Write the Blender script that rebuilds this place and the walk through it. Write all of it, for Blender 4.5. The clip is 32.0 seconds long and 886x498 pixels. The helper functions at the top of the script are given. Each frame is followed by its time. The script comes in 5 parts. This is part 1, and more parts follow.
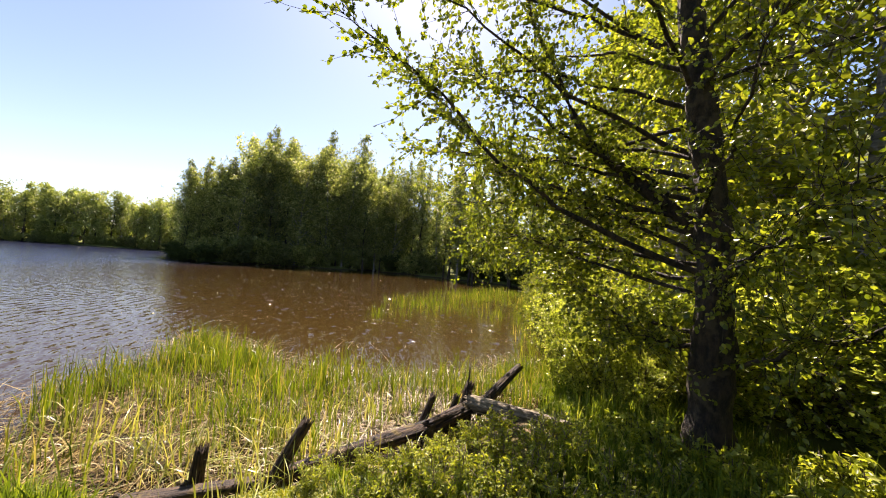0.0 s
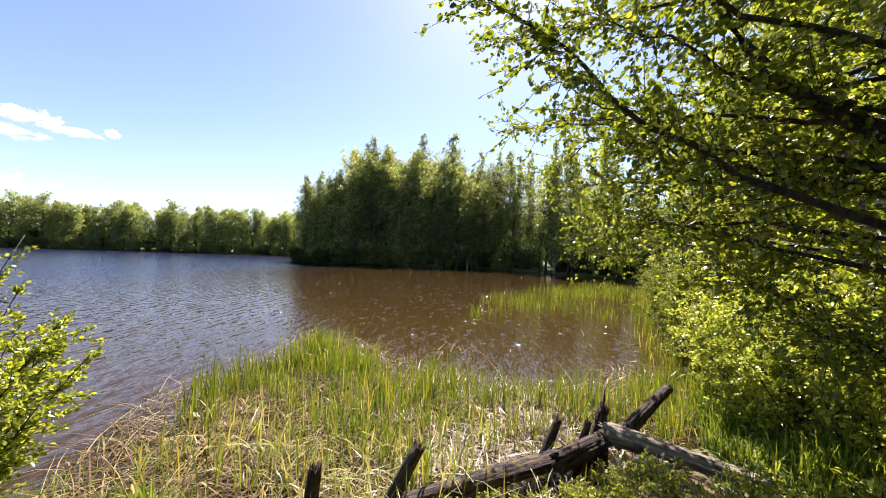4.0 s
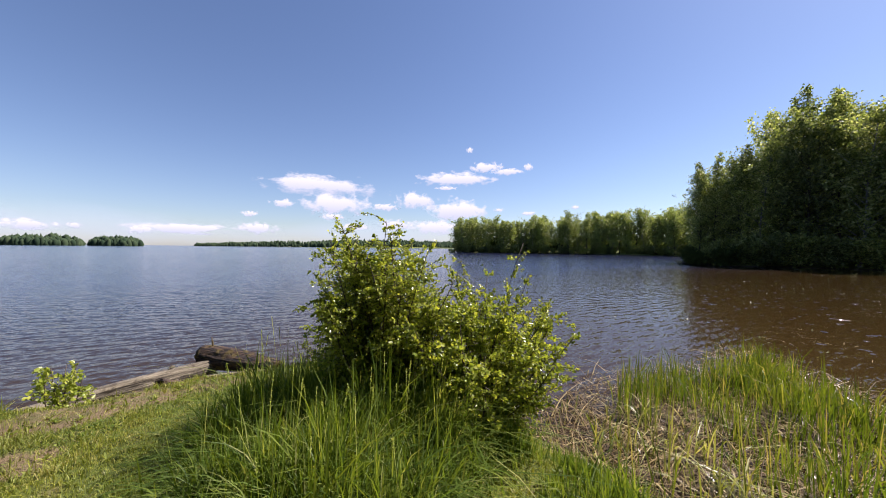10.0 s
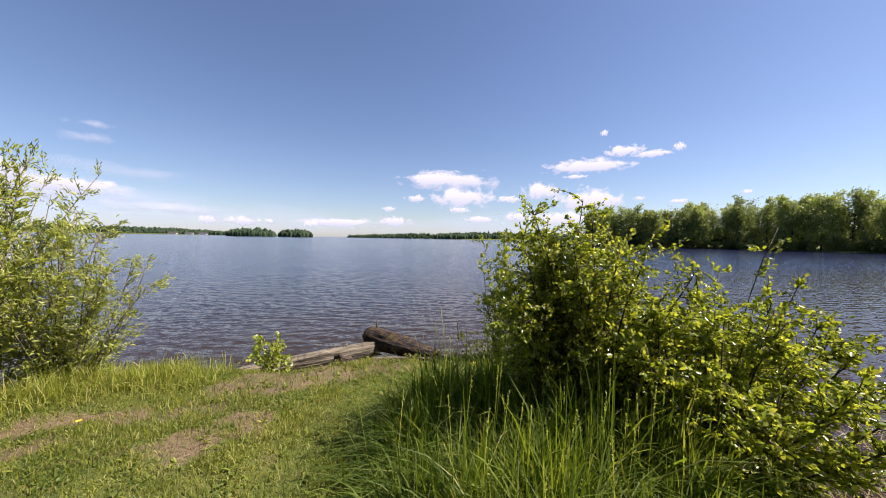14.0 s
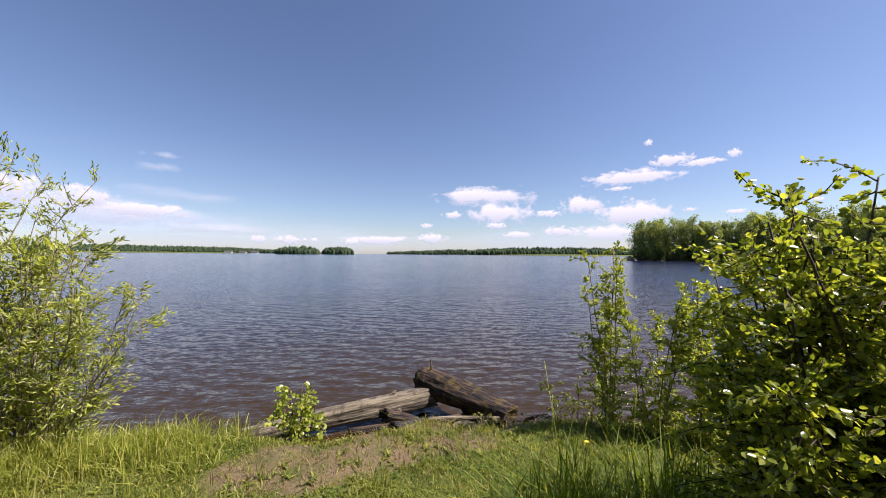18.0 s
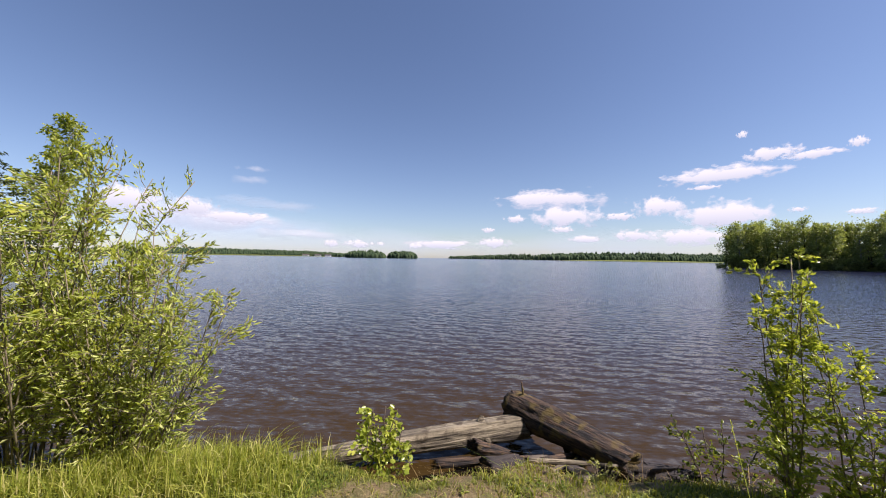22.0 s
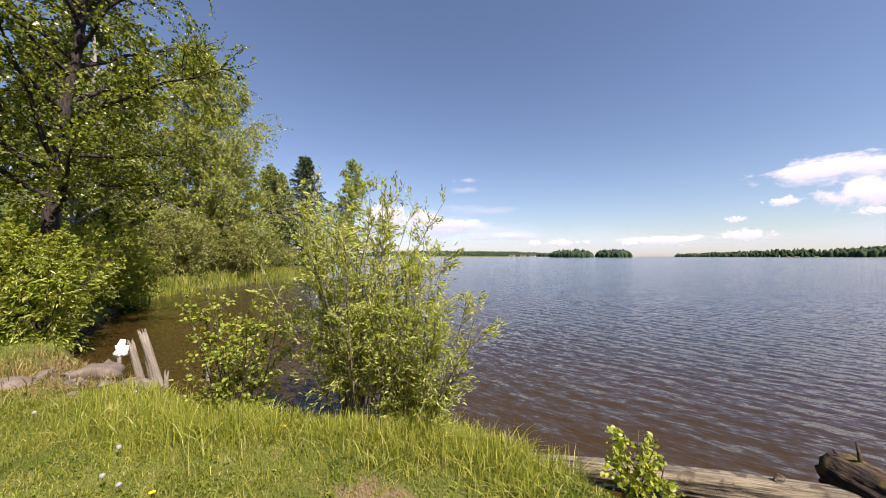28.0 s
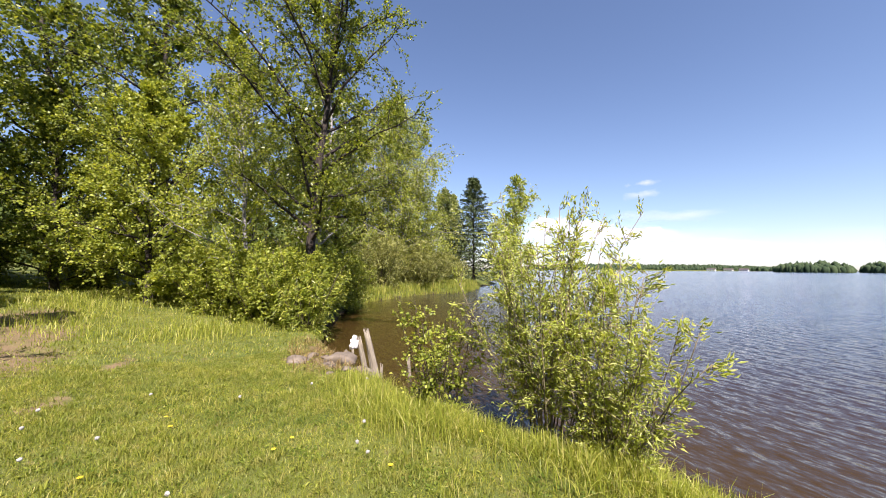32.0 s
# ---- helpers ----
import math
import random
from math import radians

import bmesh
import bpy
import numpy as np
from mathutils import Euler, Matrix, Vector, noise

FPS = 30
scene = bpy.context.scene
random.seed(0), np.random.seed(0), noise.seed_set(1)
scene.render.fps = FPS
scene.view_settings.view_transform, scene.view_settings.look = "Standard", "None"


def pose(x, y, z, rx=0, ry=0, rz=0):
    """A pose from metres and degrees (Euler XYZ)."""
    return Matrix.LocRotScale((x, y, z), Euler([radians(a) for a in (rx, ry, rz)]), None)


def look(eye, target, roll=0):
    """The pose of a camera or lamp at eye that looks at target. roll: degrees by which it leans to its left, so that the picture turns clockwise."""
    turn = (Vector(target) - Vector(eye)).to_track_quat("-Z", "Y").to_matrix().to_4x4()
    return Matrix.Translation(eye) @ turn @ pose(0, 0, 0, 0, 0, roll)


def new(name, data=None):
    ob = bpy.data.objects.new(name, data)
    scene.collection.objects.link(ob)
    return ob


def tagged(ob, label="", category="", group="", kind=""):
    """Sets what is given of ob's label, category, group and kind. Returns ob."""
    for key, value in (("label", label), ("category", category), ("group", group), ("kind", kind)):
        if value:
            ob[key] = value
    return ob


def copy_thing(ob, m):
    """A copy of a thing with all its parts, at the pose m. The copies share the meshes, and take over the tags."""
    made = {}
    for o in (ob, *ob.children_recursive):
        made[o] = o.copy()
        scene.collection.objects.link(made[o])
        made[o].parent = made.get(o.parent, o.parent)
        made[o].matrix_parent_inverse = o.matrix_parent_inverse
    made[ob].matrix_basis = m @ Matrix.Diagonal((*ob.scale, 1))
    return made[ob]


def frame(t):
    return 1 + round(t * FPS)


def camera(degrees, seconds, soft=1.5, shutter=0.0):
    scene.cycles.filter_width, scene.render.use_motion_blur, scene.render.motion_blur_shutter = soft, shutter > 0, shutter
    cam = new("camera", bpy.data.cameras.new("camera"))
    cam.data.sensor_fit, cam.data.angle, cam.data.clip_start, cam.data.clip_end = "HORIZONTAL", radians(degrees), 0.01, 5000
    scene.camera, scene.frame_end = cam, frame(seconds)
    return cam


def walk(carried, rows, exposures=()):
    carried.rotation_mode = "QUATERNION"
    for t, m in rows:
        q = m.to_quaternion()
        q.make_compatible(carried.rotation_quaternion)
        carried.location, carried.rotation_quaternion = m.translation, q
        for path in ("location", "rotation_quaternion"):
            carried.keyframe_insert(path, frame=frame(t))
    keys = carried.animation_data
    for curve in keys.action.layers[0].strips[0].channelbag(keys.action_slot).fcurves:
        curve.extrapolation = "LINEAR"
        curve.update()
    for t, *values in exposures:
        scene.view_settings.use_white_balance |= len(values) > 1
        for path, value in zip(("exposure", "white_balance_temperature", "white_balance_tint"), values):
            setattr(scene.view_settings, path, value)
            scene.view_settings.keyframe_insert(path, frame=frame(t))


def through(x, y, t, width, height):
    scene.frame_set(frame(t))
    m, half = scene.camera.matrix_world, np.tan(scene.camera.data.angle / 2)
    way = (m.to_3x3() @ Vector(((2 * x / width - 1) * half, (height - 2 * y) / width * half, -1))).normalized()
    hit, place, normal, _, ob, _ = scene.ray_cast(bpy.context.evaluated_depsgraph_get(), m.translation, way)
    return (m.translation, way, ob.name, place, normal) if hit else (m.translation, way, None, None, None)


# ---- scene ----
cam = camera(104.0, 32.0, soft=1.0)
PATH = [
    (0, (-0.177, -0.934, 1.954), (1.755, -1.443, 2.051), 4.3),
    (0.5, (0.039, -0.937, 1.941), (1.941, -1.543, 2.057), 4.5),
    (1, (0.201, -0.932, 1.954), (2.090, -1.581, 2.061), -0.7),
    (1.5, (0.284, -0.938, 1.966), (2.187, -1.553, 2.018), 0.8),
    (2, (0.328, -0.936, 1.974), (2.244, -1.510, 2.027), 1.9),
    (2.5, (0.347, -0.920, 1.975), (2.286, -1.408, 2.021), 2.4),
    (3, (0.368, -0.887, 1.979), (2.342, -1.207, 2.038), 2.5),
    (3.5, (0.383, -0.857, 1.979), (2.376, -1.011, 2.031), 2.3),
    (5.5, (0.428, -0.742, 1.970), (2.366, -0.246, 2.003), 2.2),
    (6, (0.430, -0.705, 1.969), (2.319, -0.050, 1.993), 2.1),
    (6.5, (0.416, -0.664, 1.974), (2.232, 0.174, 1.989), 2.0),
    (7, (0.413, -0.630, 1.965), (2.132, 0.393, 1.952), 1.7),
    (7.5, (0.410, -0.600, 1.958), (2.018, 0.589, 1.952), 0.8),
    (8, (0.405, -0.572, 1.954), (1.909, 0.747, 1.969), 1.0),
    (8.5, (0.381, -0.538, 1.953), (1.742, 0.928, 1.956), 0.9),
    (9, (0.361, -0.510, 1.955), (1.580, 1.076, 1.923), 1.4),
    (9.5, (0.318, -0.450, 1.960), (1.462, 1.190, 1.943), 1.4),
    (10, (0.277, -0.386, 1.963), (1.332, 1.313, 1.957), 0.6),
    (10.5, (0.245, -0.346, 1.965), (1.240, 1.389, 1.964), 1.1),
    (11, (0.211, -0.310, 1.964), (1.170, 1.444, 1.979), 1.2),
    (11.5, (0.177, -0.278, 1.961), (1.115, 1.488, 1.992), 1.2),
    (12, (0.141, -0.224, 1.956), (0.938, 1.610, 1.938), 1.8),
    (12.5, (0.138, -0.105, 1.936), (0.800, 1.781, 1.892), 0.6),
    (13, (0.130, 0.019, 1.923), (0.613, 1.960, 1.921), -0.2),
    (13.5, (0.087, 0.132, 1.906), (0.491, 2.090, 1.893), 1.0),
    (14, (0.001, 0.293, 1.895), (0.403, 2.251, 1.835), 1.0),
    (14.5, (-0.068, 0.446, 1.886), (0.283, 2.415, 1.884), -1.1),
    (15, (-0.108, 0.637, 1.891), (0.218, 2.608, 1.814), 2.0),
    (15.5, (-0.148, 0.788, 1.894), (0.092, 2.772, 1.965), -2.1),
    (17.5, (-0.156, 1.346, 1.902), (0.112, 3.327, 1.845), -1.0),
    (18, (-0.182, 1.478, 1.906), (0.006, 3.469, 1.936), 0.4),
    (18.5, (-0.252, 1.598, 1.903), (-0.055, 3.588, 1.875), 1.7),
    (19, (-0.334, 1.701, 1.894), (-0.138, 3.691, 1.922), -1.3),
    (19.5, (-0.381, 1.787, 1.893), (-0.173, 3.776, 1.899), -1.0),
    (20, (-0.413, 1.839, 1.907), (-0.262, 3.833, 1.935), -0.7),
    (20.5, (-0.407, 1.901, 1.918), (-0.316, 3.899, 1.969), -0.2),
    (21, (-0.432, 1.931, 1.922), (-0.416, 3.931, 1.958), 1.2),
    (21.5, (-0.453, 1.954, 1.920), (-0.532, 3.951, 1.970), 0.8),
    (22, (-0.476, 1.962, 1.928), (-0.643, 3.954, 1.980), 0.9),
    (22.5, (-0.496, 1.943, 1.943), (-0.729, 3.928, 2.015), 0.8),
    (23, (-0.518, 1.937, 1.950), (-0.863, 3.907, 2.001), 1.2),
    (23.5, (-0.541, 1.949, 1.948), (-0.970, 3.902, 1.993), 1.5),
    (24, (-0.566, 1.959, 1.946), (-1.107, 3.884, 1.980), 1.2),
    (24.5, (-0.589, 1.958, 1.950), (-1.211, 3.859, 1.977), 0.4),
    (25, (-0.607, 1.965, 1.951), (-1.317, 3.835, 1.976), -0.0),
    (25.5, (-0.627, 1.966, 1.956), (-1.421, 3.801, 1.988), 0.1),
    (27.5, (-0.734, 1.941, 1.961), (-1.867, 3.589, 1.989), 0.1),
    (28, (-0.753, 1.938, 1.960), (-1.974, 3.522, 2.002), 0.0),
    (28.5, (-0.775, 1.932, 1.963), (-2.093, 3.436, 2.015), -0.2),
    (29, (-0.791, 1.930, 1.970), (-2.221, 3.326, 2.054), -0.8),
    (29.5, (-0.807, 1.917, 1.975), (-2.336, 3.205, 2.048), -0.4),
    (30, (-0.833, 1.901, 1.972), (-2.451, 3.075, 2.036), -0.2),
    (30.5, (-0.849, 1.887, 1.966), (-2.549, 2.939, 1.986), 1.1),
    (31, (-0.864, 1.840, 1.975), (-2.624, 2.789, 2.021), -0.1),
    (31.5, (-0.859, 1.774, 1.991), (-2.650, 2.661, 2.068), -0.7),
    (32, (-0.850, 1.710, 2.006), (-2.647, 2.582, 2.122), 0.3),
]

walk(cam, [(t, look(eye, target, roll)) for t, eye, target, roll in PATH], exposures=[(0.0, 1.8, 7300, 26), (1.0, 1.82, 7050, 27), (2.0, 1.9, 7050, 26), (3.0, 1.98, 6450, 28), (6.0, 1.18, 6450, 27), (7.0, 1.2, 6350, 27), (8.0, 1.05, 6100, 26), (9.0, 1.15, 6250, 26), (10.0, 1.03, 6120, 27), (12.0, 1.0, 6150, 27), (15.0, 1.03, 6270, 27), (20.0, 0.97, 6250, 27), (24.0, 0.98, 6480, 26), (28.0, 1.17, 6650, 26), (30.0, 1.38, 6600, 26), (32.0, 1.55, 6450, 26)])

# ---- light ----
SUN_AZ, SUN_EL = 100.0, 50.0
sun_dir = Vector((math.sin(radians(SUN_AZ)) * math.cos(radians(SUN_EL)), math.cos(radians(SUN_AZ)) * math.cos(radians(SUN_EL)), math.sin(radians(SUN_EL))))
world = bpy.data.worlds.new("sky")
scene.world = world
world.use_nodes = True
wn = world.node_tree
sky = wn.nodes.new("ShaderNodeTexSky")
sky.sky_type, sky.sun_disc = "NISHITA", False
sky.sun_elevation, sky.sun_rotation = radians(SUN_EL), radians(SUN_AZ)
sky.air_density, sky.dust_density, sky.ozone_density = 1.0, 0.4, 1.2
wn.nodes["Background"].inputs["Strength"].default_value = 0.06
clear_air = wn.nodes.new("ShaderNodeMix")
clear_air.data_type, clear_air.blend_type = "RGBA", "MULTIPLY"
clear_air.inputs[0].default_value, clear_air.inputs[7].default_value = 1.0, (0.93, 1.0, 1.03, 1)
wn.links.new(sky.outputs[0], clear_air.inputs[6])
wn.links.new(clear_air.outputs[2], wn.nodes["Background"].inputs["Color"])
sun = new("sun", bpy.data.lights.new("sun", "SUN"))
sun.data.energy, sun.data.angle, sun.data.color = 5.0, radians(0.53), (1.0, 0.95, 0.86)
sun.matrix_world = look(sun_dir * 200, (0, 0, 0))


# ---- materials ----
def material(name):
    m = bpy.data.materials.new(name)
    m.use_nodes = True
    nt = m.node_tree
    return m, nt, nt.nodes["Principled BSDF"]


def node(nt, kind, **inputs):
    n = nt.nodes.new(kind)
    for key, value in inputs.items():
        n.inputs[key.replace("_", " ")].default_value = value
    return n


def ramp(nt, source, *stops):
    r = nt.nodes.new("ShaderNodeValToRGB")
    nt.links.new(source, r.inputs[0])
    while len(r.color_ramp.elements) < len(stops):
        r.color_ramp.elements.new(0.5)
    for e, (at, c) in zip(r.color_ramp.elements, stops):
        e.position, e.color = at, (*c, 1) if len(c) == 3 else c
    return r.outputs[0]


def coords(nt, scale=(1, 1, 1), turn=(0, 0, 0)):
    tc, mp = nt.nodes.new("ShaderNodeTexCoord"), nt.nodes.new("ShaderNodeMapping")
    nt.links.new(tc.outputs["Object"], mp.inputs[0])
    mp.inputs["Scale"].default_value, mp.inputs["Rotation"].default_value = scale, turn
    return mp.outputs[0]


def noise_of(nt, vector, scale, detail=5.0, rough=0.55):
    n = node(nt, "ShaderNodeTexNoise", Scale=scale, Detail=detail, Roughness=rough)
    nt.links.new(vector, n.inputs["Vector"])
    return n.outputs["Fac"]


def mixed(nt, fac, a, b, mode="MIX"):
    m = nt.nodes.new("ShaderNodeMix")
    m.data_type, m.blend_type = "RGBA", mode
    for sock, v in ((m.inputs[0], fac), (m.inputs[6], a), (m.inputs[7], b)):
        if isinstance(v, (int, float)):
            sock.default_value = v
        elif isinstance(v, tuple):
            sock.default_value = (*v, 1)
        else:
            nt.links.new(v, sock)
    return m.outputs[2]


def bumped(nt, bsdf, height, strength, distance, before=None):
    b = node(nt, "ShaderNodeBump", Strength=strength, Distance=distance)
    nt.links.new(height, b.inputs["Height"])
    if before:
        nt.links.new(before, b.inputs["Normal"])
    nt.links.new(b.outputs[0], bsdf.inputs["Normal"])
    return b.outputs[0]


def leafy(name, *stops, through=0.42, rough=0.42, glow=(1.5, 1.4, 0.5), patch=None, gloss=0.32, vary=0.0, dry=None):
    """Leaf or grass: coloured per blade, with light passing through it."""
    m, nt, p = material(name)
    geo = nt.nodes.new("ShaderNodeNewGeometry")
    col = ramp(nt, geo.outputs["Random Per Island"], *stops)
    if patch:
        col = mixed(nt, ramp(nt, noise_of(nt, coords(nt), 1.6, 5, 0.65), (0.42, (0, 0, 0)), (0.62, (1, 1, 1))), col, mixed(nt, 0.65, col, patch))
    if dry:
        col = mixed(nt, ramp(nt, noise_of(nt, coords(nt), 7.0, 6, 0.7), (0.5, (0, 0, 0)), (0.66, (0.75, 0.75, 0.75))), col, mixed(nt, 0.6, col, dry))
    if vary:
        info = nt.nodes.new("ShaderNodeObjectInfo")
        col = mixed(nt, 1.0, col, ramp(nt, info.outputs["Random"], (0.0, (1 - vary, 1 - vary, 1 - vary)), (0.5, (1.0, 0.95, 0.9)), (1.0, (1 + vary, 1 + vary * 0.7, 1 + vary * 0.3))), "MULTIPLY")
    nt.links.new(col, p.inputs["Base Color"])
    p.inputs["Roughness"].default_value = rough
    p.inputs["Specular IOR Level"].default_value = gloss
    tr = nt.nodes.new("ShaderNodeBsdfTranslucent")
    nt.links.new(mixed(nt, 1.0, col, glow, "MULTIPLY"), tr.inputs[0])
    ms = nt.nodes.new("ShaderNodeMixShader")
    ms.inputs[0].default_value = through
    nt.links.new(p.outputs[0], ms.inputs[1])
    nt.links.new(tr.outputs[0], ms.inputs[2])
    nt.links.new(ms.outputs[0], nt.nodes["Material Output"].inputs[0])
    return m


def barky(name, dark, light, scale=6.0, stretch=(3, 3, 0.6), strength=0.6, rough=0.85, moss=None, contrast=(0.3, 0.7), deep=0.02):
    m, nt, p = material(name)
    v = coords(nt, stretch)
    n = noise_of(nt, v, scale, 8, 0.65)
    big = noise_of(nt, coords(nt), 1.3, 3)
    col = ramp(nt, n, (contrast[0], dark), (contrast[1], light))
    col = mixed(nt, ramp(nt, big, (0.4, (0, 0, 0)), (0.7, (1, 1, 1))), col, mixed(nt, 0.5, col, dark))
    if moss:
        col = mixed(nt, ramp(nt, noise_of(nt, coords(nt), 7.0, 4), (0.52, (0, 0, 0)), (0.62, (1, 1, 1))), col, moss)
    nt.links.new(col, p.inputs["Base Color"])
    p.inputs["Roughness"].default_value = rough
    bumped(nt, p, n, strength, deep)
    return m


LEAF_ALDER = leafy("alder_leaf", (0.0, (0.085, 0.115, 0.014)), (0.6, (0.165, 0.2, 0.024)), (1.0, (0.3, 0.315, 0.05)), through=0.52, rough=0.3, glow=(1.3, 1.35, 0.5), gloss=0.5)
LEAF_BIRCH = leafy("birch_leaf", (0.0, (0.07, 0.105, 0.016)), (0.6, (0.14, 0.18, 0.025)), (1.0, (0.24, 0.26, 0.045)))
LEAF_FAR = leafy("far_leaf", (0.0, (0.09, 0.125, 0.035)), (0.45, (0.21, 0.26, 0.08)), (0.8, (0.34, 0.38, 0.15)), (1.0, (0.52, 0.54, 0.3)), through=0.5, rough=0.45, vary=0.42, glow=(1.15, 1.2, 0.6))
DISTANT = leafy("distant_leaf", (0.0, (0.025, 0.045, 0.024)), (1.0, (0.06, 0.085, 0.04)), through=0.12, rough=0.9, gloss=0.05)
# Dark green of the wood hulls; darkens the point bushes in place of shade.
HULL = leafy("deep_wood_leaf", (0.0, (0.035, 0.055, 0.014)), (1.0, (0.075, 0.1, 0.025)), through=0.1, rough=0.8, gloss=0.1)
LEAF_LIGHT = leafy("light_leaf", (0.0, (0.145, 0.19, 0.026)), (0.6, (0.25, 0.3, 0.042)), (1.0, (0.39, 0.41, 0.075)), through=0.45)
LEAF_SPIT = leafy("spit_leaf", (0.0, (0.17, 0.22, 0.06)), (0.6, (0.28, 0.34, 0.1)), (1.0, (0.42, 0.45, 0.18)), through=0.42, vary=0.3, glow=(1.2, 1.25, 0.7))
LEAF_SAP = leafy("sapling_leaf", (0.0, (0.2, 0.26, 0.03)), (0.6, (0.32, 0.38, 0.05)), (1.0, (0.48, 0.5, 0.1)), through=0.5, rough=0.3, glow=(1.3, 1.25, 0.7), gloss=0.5)
LEAF_BUSH = leafy("bush_leaf", (0.0, (0.14, 0.19, 0.025)), (0.55, (0.25, 0.31, 0.04)), (1.0, (0.46, 0.48, 0.1)), through=0.5, rough=0.28, gloss=0.6)
LEAF_WILLOW = leafy("willow_leaf", (0.0, (0.24, 0.3, 0.05)), (0.6, (0.38, 0.44, 0.09)), (1.0, (0.55, 0.57, 0.22)), through=0.5, rough=0.4)
LEAF_GREY = leafy("grey_willow_leaf", (0.0, (0.17, 0.19, 0.05)), (0.6, (0.27, 0.29, 0.085)), (1.0, (0.38, 0.39, 0.15)), through=0.38, rough=0.55)
NEEDLE = leafy("spruce_needle", (0.0, (0.03, 0.05, 0.016)), (1.0, (0.085, 0.115, 0.032)), through=0.1, rough=0.6)
GRASS = leafy("lawn_grass", (0.0, (0.1, 0.13, 0.016)), (0.55, (0.2, 0.235, 0.027)), (0.85, (0.31, 0.315, 0.047)), (1.0, (0.42, 0.37, 0.15)), through=0.38, rough=0.5, patch=(0.11, 0.15, 0.018), dry=(0.36, 0.31, 0.1))
BANKGRASS = leafy("bank_grass", (0.0, (0.13, 0.17, 0.02)), (0.55, (0.26, 0.3, 0.04)), (0.9, (0.4, 0.4, 0.09)), (1.0, (0.5, 0.45, 0.2)), through=0.45, rough=0.45)
TALL = leafy("tall_grass", (0.0, (0.05, 0.088, 0.012)), (0.5, (0.125, 0.185, 0.022)), (0.88, (0.23, 0.28, 0.045)), (1.0, (0.38, 0.38, 0.14)), through=0.5, rough=0.5, gloss=0.2, patch=(0.07, 0.12, 0.018))
REED = leafy("reed_blade", (0.0, (0.045, 0.085, 0.01)), (0.5, (0.095, 0.15, 0.014)), (0.8, (0.165, 0.21, 0.024)), (0.92, (0.28, 0.25, 0.08)), (1.0, (0.42, 0.34, 0.16)), through=0.42, rough=0.35, patch=(0.12, 0.15, 0.02))
STRAW = leafy("dead_reed", (0.0, (0.055, 0.032, 0.01)), (0.5, (0.17, 0.115, 0.038)), (1.0, (0.4, 0.31, 0.125)), through=0.2, rough=0.35, glow=(1, 1, 1))
SEDGE = leafy("sedge_blade", (0.0, (0.12, 0.15, 0.03)), (0.5, (0.26, 0.29, 0.08)), (1.0, (0.48, 0.45, 0.2)), through=0.35, rough=0.3, gloss=0.5)
# Kept pale and glossy to imitate white glint dots.
PAD = leafy("floating_leaf", (0.0, (0.16, 0.17, 0.04)), (0.6, (0.34, 0.34, 0.12)), (1.0, (0.6, 0.58, 0.38)), through=0.1, rough=0.22, gloss=0.8)
ROSETTE = leafy("weed_leaf", (0.0, (0.1, 0.14, 0.018)), (0.6, (0.19, 0.23, 0.03)), (1.0, (0.3, 0.31, 0.06)), through=0.35, rough=0.5)
BARK = barky("dark_bark", (0.005, 0.003, 0.002), (0.062, 0.045, 0.03), 9, (3, 3, 0.6), 1.0, contrast=(0.4, 0.64), deep=0.04)
# Charred stump wood; also the black that stands in for shadow under the log.
CHAR_SHADE = barky("charred_wood", (0.004, 0.003, 0.003), (0.045, 0.035, 0.028), 9, (3, 3, 0.6), 1.0)
ALDERBARK = barky("alder_bark", (0.006, 0.004, 0.0025), (0.062, 0.041, 0.023), 11, (1.6, 1.6, 0.7), 1.0, moss=(0.06, 0.045, 0.028), contrast=(0.42, 0.66), deep=0.05)
TWIG = barky("twig_bark", (0.03, 0.022, 0.014), (0.10, 0.075, 0.045), 12)
STEM = barky("willow_stem", (0.10, 0.085, 0.045), (0.24, 0.2, 0.12), 12)
BIRCH = barky("birch_bark", (0.035, 0.0315, 0.028), (0.434, 0.42, 0.392), 5.0, (0.6, 0.6, 3))
GREYWOOD = barky("weathered_grey_wood", (0.03, 0.022, 0.012), (0.3, 0.255, 0.165), 9, (4.5, 4.5, 0.25), 1.0, moss=(0.06, 0.045, 0.024), contrast=(0.36, 0.6), deep=0.035)
ROTWOOD = barky("rotten_brown_wood", (0.005, 0.0035, 0.0025), (0.1, 0.06, 0.032), 10, (4, 4, 0.4), 1.0, moss=(0.085, 0.06, 0.012), contrast=(0.44, 0.64), deep=0.035)
STAKEWOOD = barky("pale_stake_wood", (0.09, 0.075, 0.05), (0.31, 0.275, 0.205), 9, (5, 5, 0.35), 0.7)
ROCK = barky("shore_rock", (0.06, 0.047, 0.034), (0.2, 0.165, 0.122), 5, (1, 1, 1), 0.5)
PALEROCK = barky("pale_rock", (0.17, 0.155, 0.14), (0.4, 0.375, 0.345), 5, (1, 1, 1), 0.4)


def plain(name, color, rough=0.6, through=0.0):
    m, nt, p = material(name)
    n = noise_of(nt, coords(nt), 40, 3)
    c = tuple(0.75 * x for x in color)
    nt.links.new(ramp(nt, n, (0.3, c), (0.7, color)), p.inputs["Base Color"])
    p.inputs["Roughness"].default_value = rough
    return m


YELLOW = plain("yellow_petal", (0.85, 0.6, 0.02))
PUFF = plain("seed_head", (0.3, 0.3, 0.27), 0.9)
WHITEWALL = plain("white_wall", (0.8, 0.8, 0.78))
DARKROOF = plain("dark_roof", (0.08, 0.06, 0.055))


